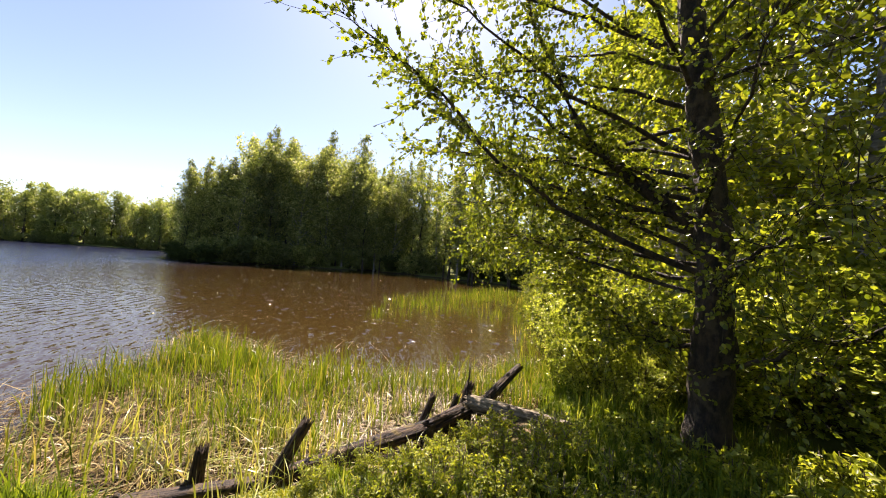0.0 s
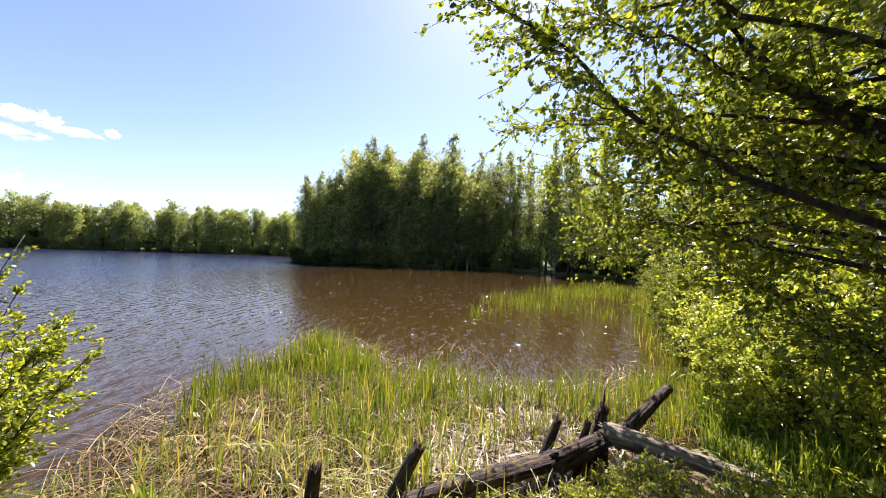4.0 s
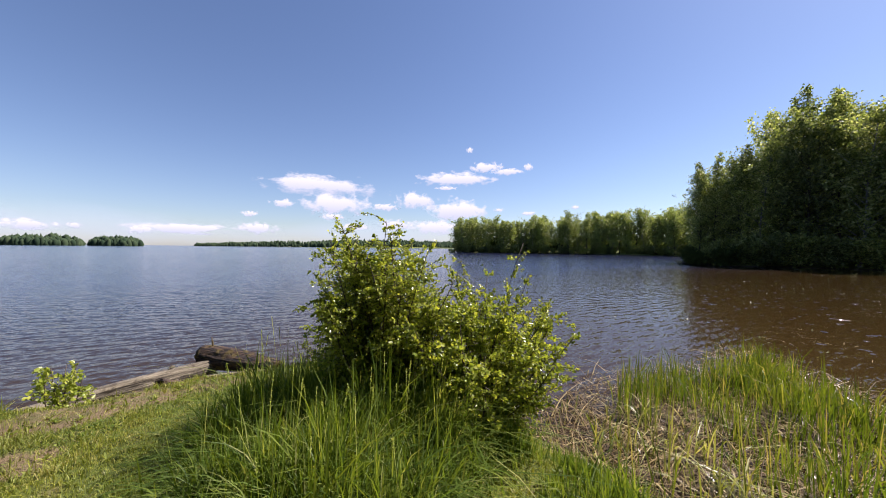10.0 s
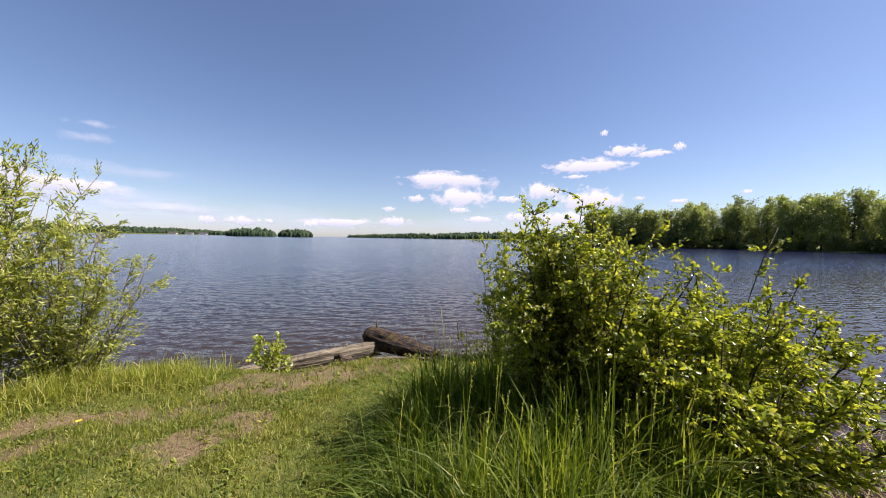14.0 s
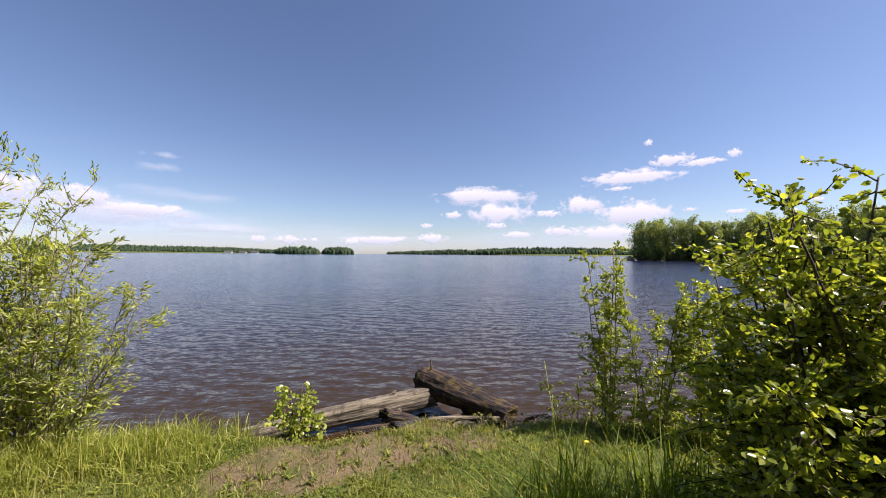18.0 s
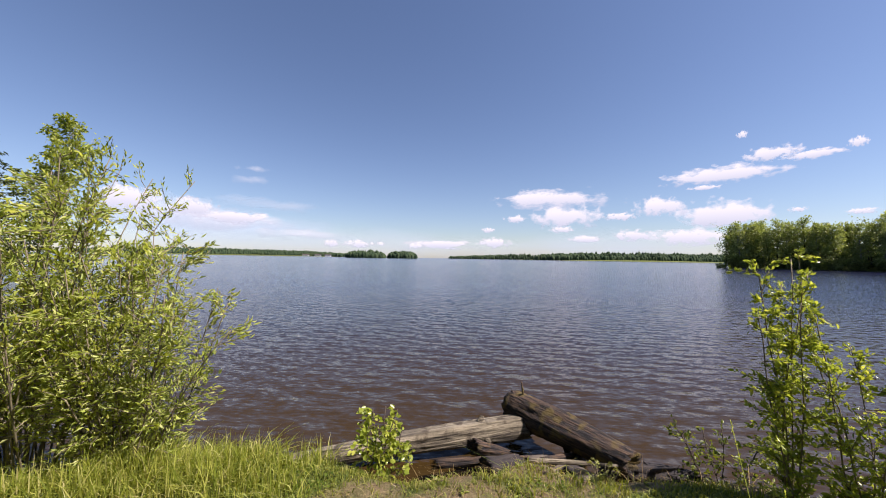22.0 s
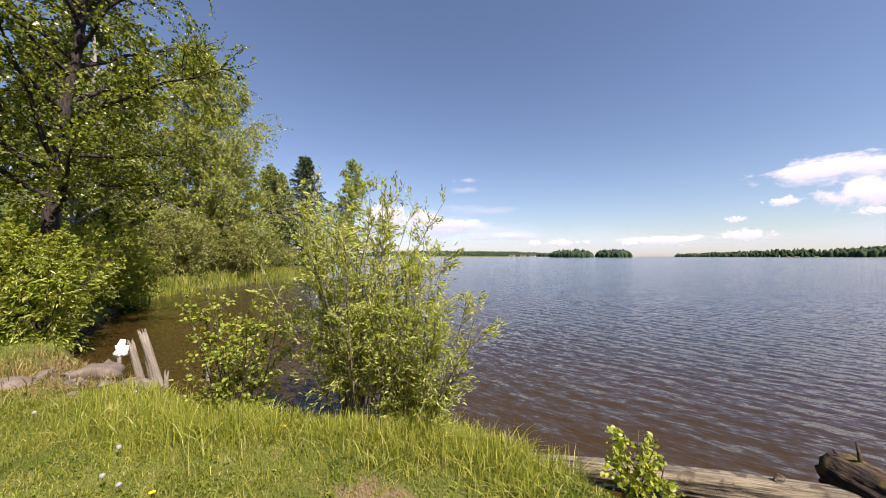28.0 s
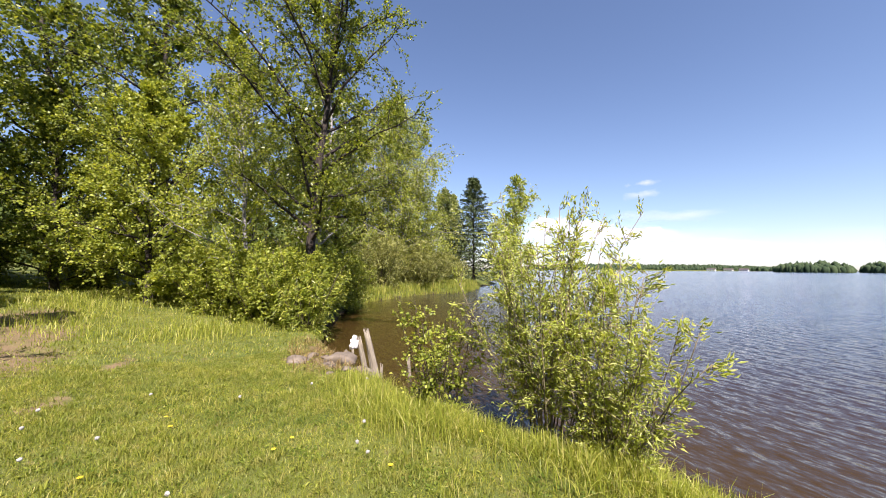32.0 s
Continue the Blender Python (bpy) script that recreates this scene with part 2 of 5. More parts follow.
def ground_material():
    m, nt, p = material("ground")
    v = coords(nt)
    fine, mid, big = noise_of(nt, v, 60, 6, 0.7), noise_of(nt, v, 5, 5), noise_of(nt, v, 0.5, 4)
    grass = ramp(nt, mid, (0.3, (0.06, 0.085, 0.016)), (0.55, (0.105, 0.14, 0.025)), (0.75, (0.18, 0.165, 0.055)))
    grass = mixed(nt, ramp(nt, noise_of(nt, v, 130, 3, 0.6), (0.38, (0, 0, 0)), (0.6, (1, 1, 1))), mixed(nt, 0.75, grass, (0.02, 0.028, 0.008)), grass)
    grass = mixed(nt, ramp(nt, big, (0.35, (0, 0, 0)), (0.7, (1, 1, 1))), grass, mixed(nt, 0.5, grass, (0.17, 0.17, 0.04)))
    soil = ramp(nt, fine, (0.25, (0.075, 0.052, 0.026)), (0.5, (0.155, 0.113, 0.06)), (0.8, (0.26, 0.2, 0.12)))
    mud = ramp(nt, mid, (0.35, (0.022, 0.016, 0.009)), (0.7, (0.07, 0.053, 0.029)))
    wear = nt.nodes.new("ShaderNodeAttribute")
    wear.attribute_name = "wear"
    edge = nt.nodes.new("ShaderNodeMath")
    edge.operation = "MULTIPLY_ADD"
    nt.links.new(mid, edge.inputs[0])
    edge.inputs[1].default_value = 2.0
    nt.links.new(wear.outputs["Fac"], edge.inputs[2])
    half = nt.nodes.new("ShaderNodeMath")
    half.operation, half.inputs[1].default_value = "MULTIPLY", 0.5
    nt.links.new(edge.outputs[0], half.inputs[0])
    col = mixed(nt, ramp(nt, half.outputs[0], (0.58, (0, 0, 0)), (0.9, (1, 1, 1))), grass, soil)
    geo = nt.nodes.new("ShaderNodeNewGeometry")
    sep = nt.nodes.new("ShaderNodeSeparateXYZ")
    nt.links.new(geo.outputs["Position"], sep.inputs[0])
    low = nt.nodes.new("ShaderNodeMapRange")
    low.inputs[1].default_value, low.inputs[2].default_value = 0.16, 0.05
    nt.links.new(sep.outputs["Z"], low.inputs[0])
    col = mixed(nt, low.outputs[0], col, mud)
    nt.links.new(col, p.inputs["Base Color"])
    p.inputs["Roughness"].default_value = 0.95
    p.inputs["Specular IOR Level"].default_value = 0.15
    bumped(nt, p, fine, 0.6, 0.03)
    return m


def water_material():
    """Peaty lake water: small wind waves on the open lake, calmer in the sheltered bay, sky reflection coloured in far
    out.
    """
    m, nt, p = material("lake_water")
    p.inputs["IOR"].default_value = 1.33
    away = nt.nodes.new("ShaderNodeVectorMath")
    away.operation = "DISTANCE"
    away.inputs[1].default_value = (34, -12, 0)
    nt.links.new(coords(nt), away.inputs[0])

    def by_shelter(calm, windy, inner=20, outer=34):
        r = nt.nodes.new("ShaderNodeMapRange")
        nt.links.new(away.outputs["Value"], r.inputs[0])
        r.inputs[1].default_value, r.inputs[2].default_value, r.inputs[3].default_value, r.inputs[4].default_value = inner, outer, calm, windy
        return r.outputs[0]

    def vec(operation, a, b):
        n = nt.nodes.new("ShaderNodeVectorMath")
        n.operation = operation
        for sock, v in zip(n.inputs, (a, b)):
            if isinstance(v, tuple):
                sock.default_value = v
            elif v is not None:
                nt.links.new(v, sock)
        return n.outputs[0]

    def slopes(scale, turn, size, along, across, detail=2.0):
        n = node(nt, "ShaderNodeTexNoise", Scale=size, Detail=detail, Roughness=0.55)
        nt.links.new(coords(nt, scale, (0, 0, radians(turn))), n.inputs["Vector"])
        return vec("MULTIPLY", vec("SUBTRACT", n.outputs["Color"], (0.5, 0.5, 0.5)), (along, across, 0.0))

    def crests(turn, scale, along, across):
        w = node(nt, "ShaderNodeTexWave", Scale=scale, Distortion=5.0, Detail=2.0, Detail_Scale=2.0, Detail_Roughness=0.6)
        w.bands_direction = "Y"
        nt.links.new(coords(nt, (1, 1, 1), (0, 0, radians(turn))), w.inputs["Vector"])
        return vec("MULTIPLY", vec("SUBTRACT", w.outputs["Color"], (0.5, 0.5, 0.5)), (along, across, 0.0))

    waves = vec("ADD", vec("ADD", crests(20, 0.7, 0.05, 0.09), crests(-4, 1.2, 0.05, 0.09)), slopes((0.6, 2.3, 1), -12, 5.0, 0.2, 0.26))
    waves = vec("ADD", waves, slopes((0.7, 2.0, 1), 5, 12.0, 0.55, 0.6))
    scaled = nt.nodes.new("ShaderNodeVectorMath")
    scaled.operation = "SCALE"
    nt.links.new(waves, scaled.inputs[0])
    nt.links.new(by_shelter(0.2, 1.0), scaled.inputs["Scale"])
    sparse = ramp(nt, noise_of(nt, coords(nt, (1, 1.3, 1)), 2.3, 2, 0.5), (0.6, (0, 0, 0)), (0.64, (1, 1, 1)))
    steep = vec("MULTIPLY", slopes((1, 1, 1), 0, 4.0, 3.2, 3.2, 0.0), sparse)
    sheltered = nt.nodes.new("ShaderNodeVectorMath")
    sheltered.operation = "SCALE"
    nt.links.new(steep, sheltered.inputs[0])
    nt.links.new(by_shelter(1.0, 0.0, 22, 30), sheltered.inputs["Scale"])
    nrm = vec("NORMALIZE", vec("ADD", vec("ADD", scaled.outputs[0], sheltered.outputs[0]), (0.0, 0.0, 1.0)), None)
    nt.links.new(nrm, p.inputs["Normal"])
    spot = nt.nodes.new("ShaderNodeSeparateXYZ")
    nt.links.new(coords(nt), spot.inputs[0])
    # Grows with distance, not depth: blue of the reflected sky goes into base colour.
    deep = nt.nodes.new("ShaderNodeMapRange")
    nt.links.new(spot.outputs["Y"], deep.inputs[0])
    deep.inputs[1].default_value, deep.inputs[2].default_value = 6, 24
    sky_far_out = nt.nodes.new("ShaderNodeMath")
    sky_far_out.operation = "MULTIPLY"
    nt.links.new(deep.outputs[0], sky_far_out.inputs[0])
    nt.links.new(by_shelter(0.0, 1.0), sky_far_out.inputs[1])
    nt.links.new(mixed(nt, sky_far_out.outputs[0], (0.034, 0.0205, 0.006), (0.011, 0.0135, 0.04)), p.inputs["Base Color"])
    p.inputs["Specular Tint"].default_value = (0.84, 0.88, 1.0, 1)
    nt.links.new(by_shelter(0.05, 0.13), p.inputs["Roughness"])
    return m


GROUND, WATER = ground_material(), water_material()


def cloud_material(name, low, high, puff, under=(0.64, 0.7, 0.79), crest=(0.95, 0.985, 1.0)):
    """A far cloud: a ragged white shape, flat below, that thins out at its rim."""
    m, nt, p = material(name)
    nt.nodes.remove(p)
    tc = nt.nodes.new("ShaderNodeTexCoord")
    info = nt.nodes.new("ShaderNodeObjectInfo")
    n = nt.nodes.new("ShaderNodeTexNoise")
    n.noise_dimensions = "4D"
    n.inputs["Scale"].default_value, n.inputs["Detail"].default_value, n.inputs["Roughness"].default_value = puff, 7, 0.55
    w = nt.nodes.new("ShaderNodeMath")
    w.operation, w.inputs[1].default_value = "MULTIPLY", 50.0
    nt.links.new(info.outputs["Random"], w.inputs[0])
    nt.links.new(w.outputs[0], n.inputs["W"])
    mp = nt.nodes.new("ShaderNodeMapping")
    mp.inputs["Scale"].default_value = (2.6, 1.1, 1)
    nt.links.new(tc.outputs["UV"], mp.inputs[0])
    nt.links.new(mp.outputs[0], n.inputs["Vector"])
    centre = nt.nodes.new("ShaderNodeVectorMath")
    centre.operation = "SUBTRACT"
    centre.inputs[1].default_value = (0.5, 0.4, 0)
    nt.links.new(tc.outputs["UV"], centre.inputs[0])
    length = nt.nodes.new("ShaderNodeVectorMath")
    length.operation = "LENGTH"
    nt.links.new(centre.outputs[0], length.inputs[0])
    s = nt.nodes.new("ShaderNodeMath")
    s.operation, s.inputs[1].default_value = "MULTIPLY_ADD", -1.15
    nt.links.new(length.outputs["Value"], s.inputs[0])
    nt.links.new(n.outputs["Fac"], s.inputs[2])
    alpha = ramp(nt, s.outputs[0], (low, (0, 0, 0)), (high, (1, 1, 1)))
    sep = nt.nodes.new("ShaderNodeSeparateXYZ")
    nt.links.new(tc.outputs["UV"], sep.inputs[0])
    # Card glows by itself; sunlit crest and shaded base are painted into its colour.
    em = nt.nodes.new("ShaderNodeEmission")
    nt.links.new(ramp(nt, sep.outputs["Y"], (0.15, under), (0.55, crest)), em.inputs[0])
    em.inputs[1].default_value = 0.5
    clear = nt.nodes.new("ShaderNodeBsdfTransparent")
    ms = nt.nodes.new("ShaderNodeMixShader")
    nt.links.new(alpha, ms.inputs[0])
    nt.links.new(clear.outputs[0], ms.inputs[1])
    nt.links.new(em.outputs[0], ms.inputs[2])
    nt.links.new(ms.outputs[0], nt.nodes["Material Output"].inputs[0])
    return m


CLOUD = cloud_material("cloud", 0.1, 0.29, 3.5, (0.7, 0.75, 0.84), (1.0, 1.0, 1.0))
VEIL = cloud_material("thin_cloud", 0.25, 2.6, 1.8)
SOFT = cloud_material("soft_cloud", 0.05, 0.62, 2.2)
# Wide pale glowing sheet, painted haze along the horizon.
HAZE = cloud_material("haze_cloud", 0.1, 1.0, 1.2, (0.6, 0.74, 0.92), (0.72, 0.84, 1.0))


# ---- mesh helpers ----
def mesh_of(name, verts, tris, mat, smooth=False):
    """A mesh from arrays of places and triangles."""
    verts, tris = np.asarray(verts, np.float32).reshape(-1, 3), np.asarray(tris, np.int32).reshape(-1, 3)
    me = bpy.data.meshes.new(name)
    me.vertices.add(len(verts))
    me.vertices.foreach_set("co", verts.ravel())
    me.loops.add(tris.size)
    me.loops.foreach_set("vertex_index", tris.ravel())
    me.polygons.add(len(tris))
    me.polygons.foreach_set("loop_start", np.arange(0, tris.size, 3, dtype=np.int32))
    if smooth:
        me.polygons.foreach_set("use_smooth", np.ones(len(tris), bool))
    me.update(calc_edges=True)
    me.materials.append(mat)
    return me


def part(name, data, parent, label=""):
    ob = new(name, data)
    ob.parent = parent
    return tagged(ob, label)


class Tubes:
    """Gathers round, tapering limbs along lines into one mesh."""

    def __init__(self):
        self.v, self.f, self.n = [], [], 0

    def add(self, pts, radii, k=6):
        pts, radii = np.asarray(pts, float), np.asarray(radii, float)
        d = np.gradient(pts, axis=0)
        d /= np.linalg.norm(d, axis=1, keepdims=True) + 1e-9
        a = np.cross(d, np.where(np.abs(d[:, 2:]) > 0.9, [[1.0, 0, 0]], [[0, 0, 1.0]]))
        a /= np.linalg.norm(a, axis=1, keepdims=True) + 1e-9
        b = np.cross(d, a)
        th = np.arange(k) * 2 * np.pi / k
        ring = pts[:, None] + radii[:, None, None] * (np.cos(th)[None, :, None] * a[:, None] + np.sin(th)[None, :, None] * b[:, None])
        m = len(pts)
        self.v.append(ring.reshape(-1, 3))
        i, j = np.meshgrid(np.arange(m - 1), np.arange(k), indexing="ij")
        p, q = i * k + j, i * k + (j + 1) % k
        t = np.stack([np.stack([p, q, q + k], -1), np.stack([p, q + k, p + k], -1)], 2).reshape(-1, 3)
        cap = np.array([[(m - 1) * k, (m - 1) * k + j, (m - 1) * k + j + 1] for j in range(1, k - 1)])
        self.f.append(np.concatenate([t, cap]) + self.n)
        self.n += m * k
        return self

    def mesh(self, name, mat):
        return mesh_of(name, np.concatenate(self.v), np.concatenate(self.f), mat, True)


def limb(rng, p, d, length, n=5, wander=0.18, lift=0.0):
    """A wandering line from p along d."""
    pts, d = [np.array(p, float)], np.array(d, float) / np.linalg.norm(d)
    for _ in range(n):
        d = d + rng.normal(0, wander, 3) + (0, 0, lift)
        d /= np.linalg.norm(d)
        pts.append(pts[-1] + d * length / n)
    return np.array(pts)


def on_line(pts, f):
    f = np.clip(f, 0, 0.9999) * (len(pts) - 1)
    i = f.astype(int)
    return pts[i] + (pts[i + 1] - pts[i]) * (f - i)[:, None]


def leaves(rng, at, size, narrow=0.55, flat=0.5, along=None, droop=0.0, vary=0.3, fold=0.18, oval=False, spray=0.55):
    """Folded leaves, one at each place: arrays of corners and triangles. narrow: width over length."""
    n = len(at)
    d = rng.normal(0, 1, (n, 3)) if along is None else along + rng.normal(0, spray, (n, 3))
    d[:, 2] -= droop
    d /= np.linalg.norm(d, axis=1, keepdims=True) + 1e-9
    up = rng.normal(0, 1, (n, 3)) * (1 - flat) + np.array([0, 0, 1.0]) * flat * 1.6
    side = np.cross(d, up)
    side /= np.linalg.norm(side, axis=1, keepdims=True) + 1e-9
    nor = np.cross(side, d)
    s = (size * (1 + rng.uniform(-vary, vary, n)))[:, None]
    wide = s * narrow * 0.5
    tip, mid = at + d * s - nor * s * 0.08, at + d * s * 0.45
    v = np.stack([at, mid + side * wide + nor * s * fold, tip, mid - side * wide + nor * s * fold], 1)
    i = np.arange(n)[:, None] * 4
    if oval:
        lo, hi = at + d * s * 0.24 + nor * s * fold * 0.7, at + d * s * 0.62 + nor * s * fold * 0.6
        v = np.stack([at, lo + side * wide * 0.85, hi + side * wide * 0.9, tip, hi - side * wide * 0.9, lo - side * wide * 0.85], 1)
        i = np.arange(n)[:, None] * 6
        return v.reshape(-1, 3), np.concatenate([i + [0, 2, 1], i + [0, 3, 2], i + [0, 4, 3], i + [0, 5, 4]])
    return v.reshape(-1, 3), np.concatenate([i + [0, 2, 1], i + [0, 3, 2]])


def blades(rng, at, height, width, lean=0.35, curve=0.5, vary=0.4, bend=False):
    """Grass blades that bend over, one at each place."""
    n = len(at)
    h = (height * (1 + rng.uniform(-vary, vary, n)))[:, None]
    w = (width * (1 + rng.uniform(-0.3, 0.3, n)))[:, None]
    th, face = rng.uniform(0, 2 * np.pi, n), rng.uniform(0, 2 * np.pi, n)
    out = np.stack([np.cos(th), np.sin(th), 0 * th], 1) * np.abs(rng.normal(0, lean, n))[:, None]
    side = np.stack([np.cos(face), np.sin(face), 0 * th], 1)
    up = np.array([0, 0, 1.0])
    if bend:
        reach = np.linalg.norm(out, axis=1, keepdims=True)
        rows = []
        for f, k in ((0.0, 1.0), (0.4, 1.0), (0.75, 0.75), (1.0, 0.0)):
            c = at + (up * (f - np.minimum(reach, 1.3) * curve * f**2.6) + out * f**1.9) * h
            rows += [c - side * w * k / 2, c + side * w * k / 2] if k else [c]
        i = np.arange(n)[:, None] * 7
        return np.stack(rows, 1).reshape(-1, 3), np.concatenate([i + [0, 1, 3], i + [0, 3, 2], i + [2, 3, 5], i + [2, 5, 4], i + [4, 5, 6]])
    mid = at + (up * 0.55 + out * 0.35) * h
    c = np.clip(np.linalg.norm(out, axis=1, keepdims=True) * curve, 0, 0.9)
    tip = at + (up * (1 - c) + out) * h
    v = np.stack([at - side * w / 2, at + side * w / 2, mid - side * w * 0.42, mid + side * w * 0.42, tip], 1)
    i = np.arange(n)[:, None] * 5
    return v.reshape(-1, 3), np.concatenate([i + [0, 1, 3], i + [0, 3, 2], i + [2, 3, 4]])


# ---- the lie of the land: lake level is z = 0 ----
SHORE = [(-3400, 900), (-420, 260), (-130, 95), (-60, 42), (-42, 30), (-33, 21.5), (-26.2, 15.6), (-26.6, 12.6), (-21.6, 6.2), (-13.8, 3.6), (-10.5, 2.9), (-7.6, 3.3), (-6.2, 3.4),
         (-4.6, 3.8), (-2.9, 5.0), (-1.3, 4.92), (-0.6, 5.0), (0.5, 5.1), (1.3, 5.12), (1.7, 5.05), (2.5, 4.7), (3.1, 3.2), (2.8, 1.5), (2.8, 0.4), (3.0, -1.2), (3.9, -3.2), (5.8, -4.9),
         (10.5, -7.4), (20, -12.5), (34, -20.5), (45, -20), (57, -12), (64, -5), (61, 5), (56, 18), (61, 26), (80, 30), (112, 44), (124, 56), (112, 92),
         (84, 124), (92, 140), (300, 220), (3400, 300), (3400, -3400), (-3400, -3400)]
ISLES = [(-209, 668, 36, 22), (-140, 690, 27, 18), (-1050, 1500, 520, 120), (330, 1250, 400, 60), (560, 1180, 330, 70), (-560, 1700, 200, 60), (1000, 1300, 420, 90), (-1640, 1760, 600, 130)]
MARSH = [(2.7, 2.0), (3.7, 2.45), (5.2, 2.95), (7.0, 2.2), (8.8, 2.5), (8.1, 0.9), (6.5, -0.4), (5.9, -1.8), (6.0, -3.2), (7.2, -4.7), (5.4, -5.0), (2.6, -1.2)]


def inside(poly, x, y):
    """Signed distance to the edge of a polygon: above 0 inside it."""
    best, odd = np.full(x.shape, 1e18), np.zeros(x.shape, bool)
    for (ax, ay), (bx, by) in zip(poly, poly[1:] + poly[:1]):
        dx, dy = bx - ax, by - ay
        f = np.clip(((x - ax) * dx + (y - ay) * dy) / (dx * dx + dy * dy), 0, 1)
        best = np.minimum(best, (x - ax - f * dx) ** 2 + (y - ay - f * dy) ** 2)
        if dy:
            odd ^= ((ay > y) != (by > y)) & (x < ax + dx * (y - ay) / dy)
    return np.where(odd, 1, -1) * np.sqrt(best)


def wobble(x, y, s):
    return np.sin(x * 1.7 * s + 1.3) * np.cos(y * 2.1 * s + 0.4) + 0.5 * np.sin(x * 4.1 * s - y * 3.3 * s) + 0.35 * np.cos(x * 7.3 * s + y * 6.1 * s)


def height(x, y):
    x, y = np.asarray(x, float), np.asarray(y, float)
    d = inside(SHORE, x, y) + 0.12 * wobble(x, y, 1.1)
    s = np.clip((d + 0.25) / 0.95, 0, 1)
    z = np.where(d > -0.25, -0.22 + 0.64 * s * s * (3 - 2 * s), -0.22 + np.maximum(d + 0.25, -6) * 0.22)
    z = z + np.clip(d - 3.2, 0, 14) * 0.105 + np.clip(d - 25, 0, 60) * 0.03 + 0.018 * wobble(x, y, 1.9) * (d > 0)
    m = np.clip(inside(MARSH, x, y) / 0.5, 0, 1)
    z = np.maximum(z, m * (0.01 + 0.045 * wobble(x, y, 1.6)) + (1 - m) * -9)
    for cx, cy, rx, ry in ISLES:
        r = ((x - cx) / rx) ** 2 + ((y - cy) / ry) ** 2
        z = np.maximum(z, np.where(r < 1.3, 2.2 * (0.9 - r) + np.clip(1 - r, 0, 1) * rx * 0.02, -9))
    return z


BARE = [(-1.38, 3.0, 0.36, 0.2), (-0.83, 3.23, 0.36, 0.17), (-1.05, 3.85, 0.55, 0.16), (-2.15, 3.5, 0.6, 0.18), (-2.5, 2.7, 0.35, 0.16), (-2.2, 3.05, 0.3, 0.1), (-1.4, 3.5, 0.25, 0.1),
        (-0.65, 4.1, 0.7, 0.2), (0.1, 4.2, 0.5, 0.14), (-0.1, 4.65, 1.2, 0.3), (0.9, 4.7, 0.7, 0.3),
        (-7.6, -2.1, 2.0, 0.9), (-10.0, -2.6, 2.2, 0.7), (-5.4, -1.2, 1.0, 0.6), (-6.35, -0.5, 0.4, 0.2), (-8.2, -0.45, 0.5, 0.15), (-12.5, -3.6, 2.0, 0.9), (-14, -6.0, 2.0, 1.0),
        (-5.4, -2.6, 1.4, 0.9), (-7.0, 2.6, 0.75, 0.4), (-7.4, 2.2, 0.6, 0.35), (-7.2, 2.95, 0.5, 0.3), (-8.0, 2.7, 0.6, 0.4), (2.6, -2.6, 0.4, 0.3), (3.1, -2.6, 0.6, 0.45), (2.85, -1.9, 0.5, 0.7), (2.5, -1.6, 0.3, 0.5)]


def wear(x, y):
    w = np.zeros(np.shape(x))
    x, y = x + 0.16 * wobble(x, y, 2.3), y + 0.1 * wobble(y, x, 2.9)
    for cx, cy, rx, ry in BARE:
        w = np.maximum(w, np.clip(1.25 - np.sqrt(((x - cx) / rx) ** 2 + ((y - cy) / ry) ** 2), 0, 0.6) / 0.75)
    return w


def spaced(lo, hi, step, far, grow=1.13):
    mid = np.arange(lo, hi + step / 2, step)
    out, s = [hi], step
    while out[-1] < far:
        s *= grow
        out.append(out[-1] + s)
    back, s = [lo], step
    while back[-1] > -far:
        s *= grow
        back.append(back[-1] - s)
    return np.concatenate([back[:0:-1], mid, out[1:]])


def grid_mesh(name, xs, ys, z_of, mat):
    X, Y = np.meshgrid(xs, ys)
    v = np.stack([X, Y, z_of(X, Y)], -1).reshape(-1, 3)
    i, j = np.meshgrid(np.arange(len(ys) - 1), np.arange(len(xs) - 1), indexing="ij")
    a = (i * len(xs) + j).ravel()
    t = np.concatenate([np.stack([a, a + 1, a + len(xs) + 1], 1), np.stack([a, a + len(xs) + 1, a + len(xs)], 1)])
    return mesh_of(name, v, t, mat, True), X, Y


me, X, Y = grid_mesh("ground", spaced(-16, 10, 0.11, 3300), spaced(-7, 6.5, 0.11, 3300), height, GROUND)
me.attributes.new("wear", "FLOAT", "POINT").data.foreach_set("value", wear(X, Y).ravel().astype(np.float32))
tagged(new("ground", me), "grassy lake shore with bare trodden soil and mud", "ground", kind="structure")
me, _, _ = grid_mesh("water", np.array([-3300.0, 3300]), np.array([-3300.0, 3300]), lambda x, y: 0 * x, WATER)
tagged(new("water", me), "rippled brown-blue lake water under open sky, sky reflection coloured in far out", "lake", kind="structure")


def z_at(x, y):
    return float(height(np.array([x]), np.array([y]))[0])


# ---- clouds, far off ----
HEAPS = [(12.9, 10.0, 15.6, 2.9), (14.4, 7.25, 9.5, 3.3), (33.9, 11.6, 11.5, 2.2), (38.7, 13.3, 4.8, 1.6), (42.3, 12.5, 4.8, 1.0), (27.2, 8.1, 6.3, 2.7), (34.2, 6.7, 9.5, 3.2),
         (22.3, 6.7, 4.0, 1.1), (7.0, 6.65, 3.0, 1.1), (2.6, 4.8, 1.9, 0.8), (32.3, 9.9, 3.2, 0.6), (24.0, 4.0, 4.8, 1.7), (14.2, 4.9, 3.5, 1.0), (17.5, 3.4, 4.8, 1.1), (30.7, 3.75, 8.7, 2.4)]
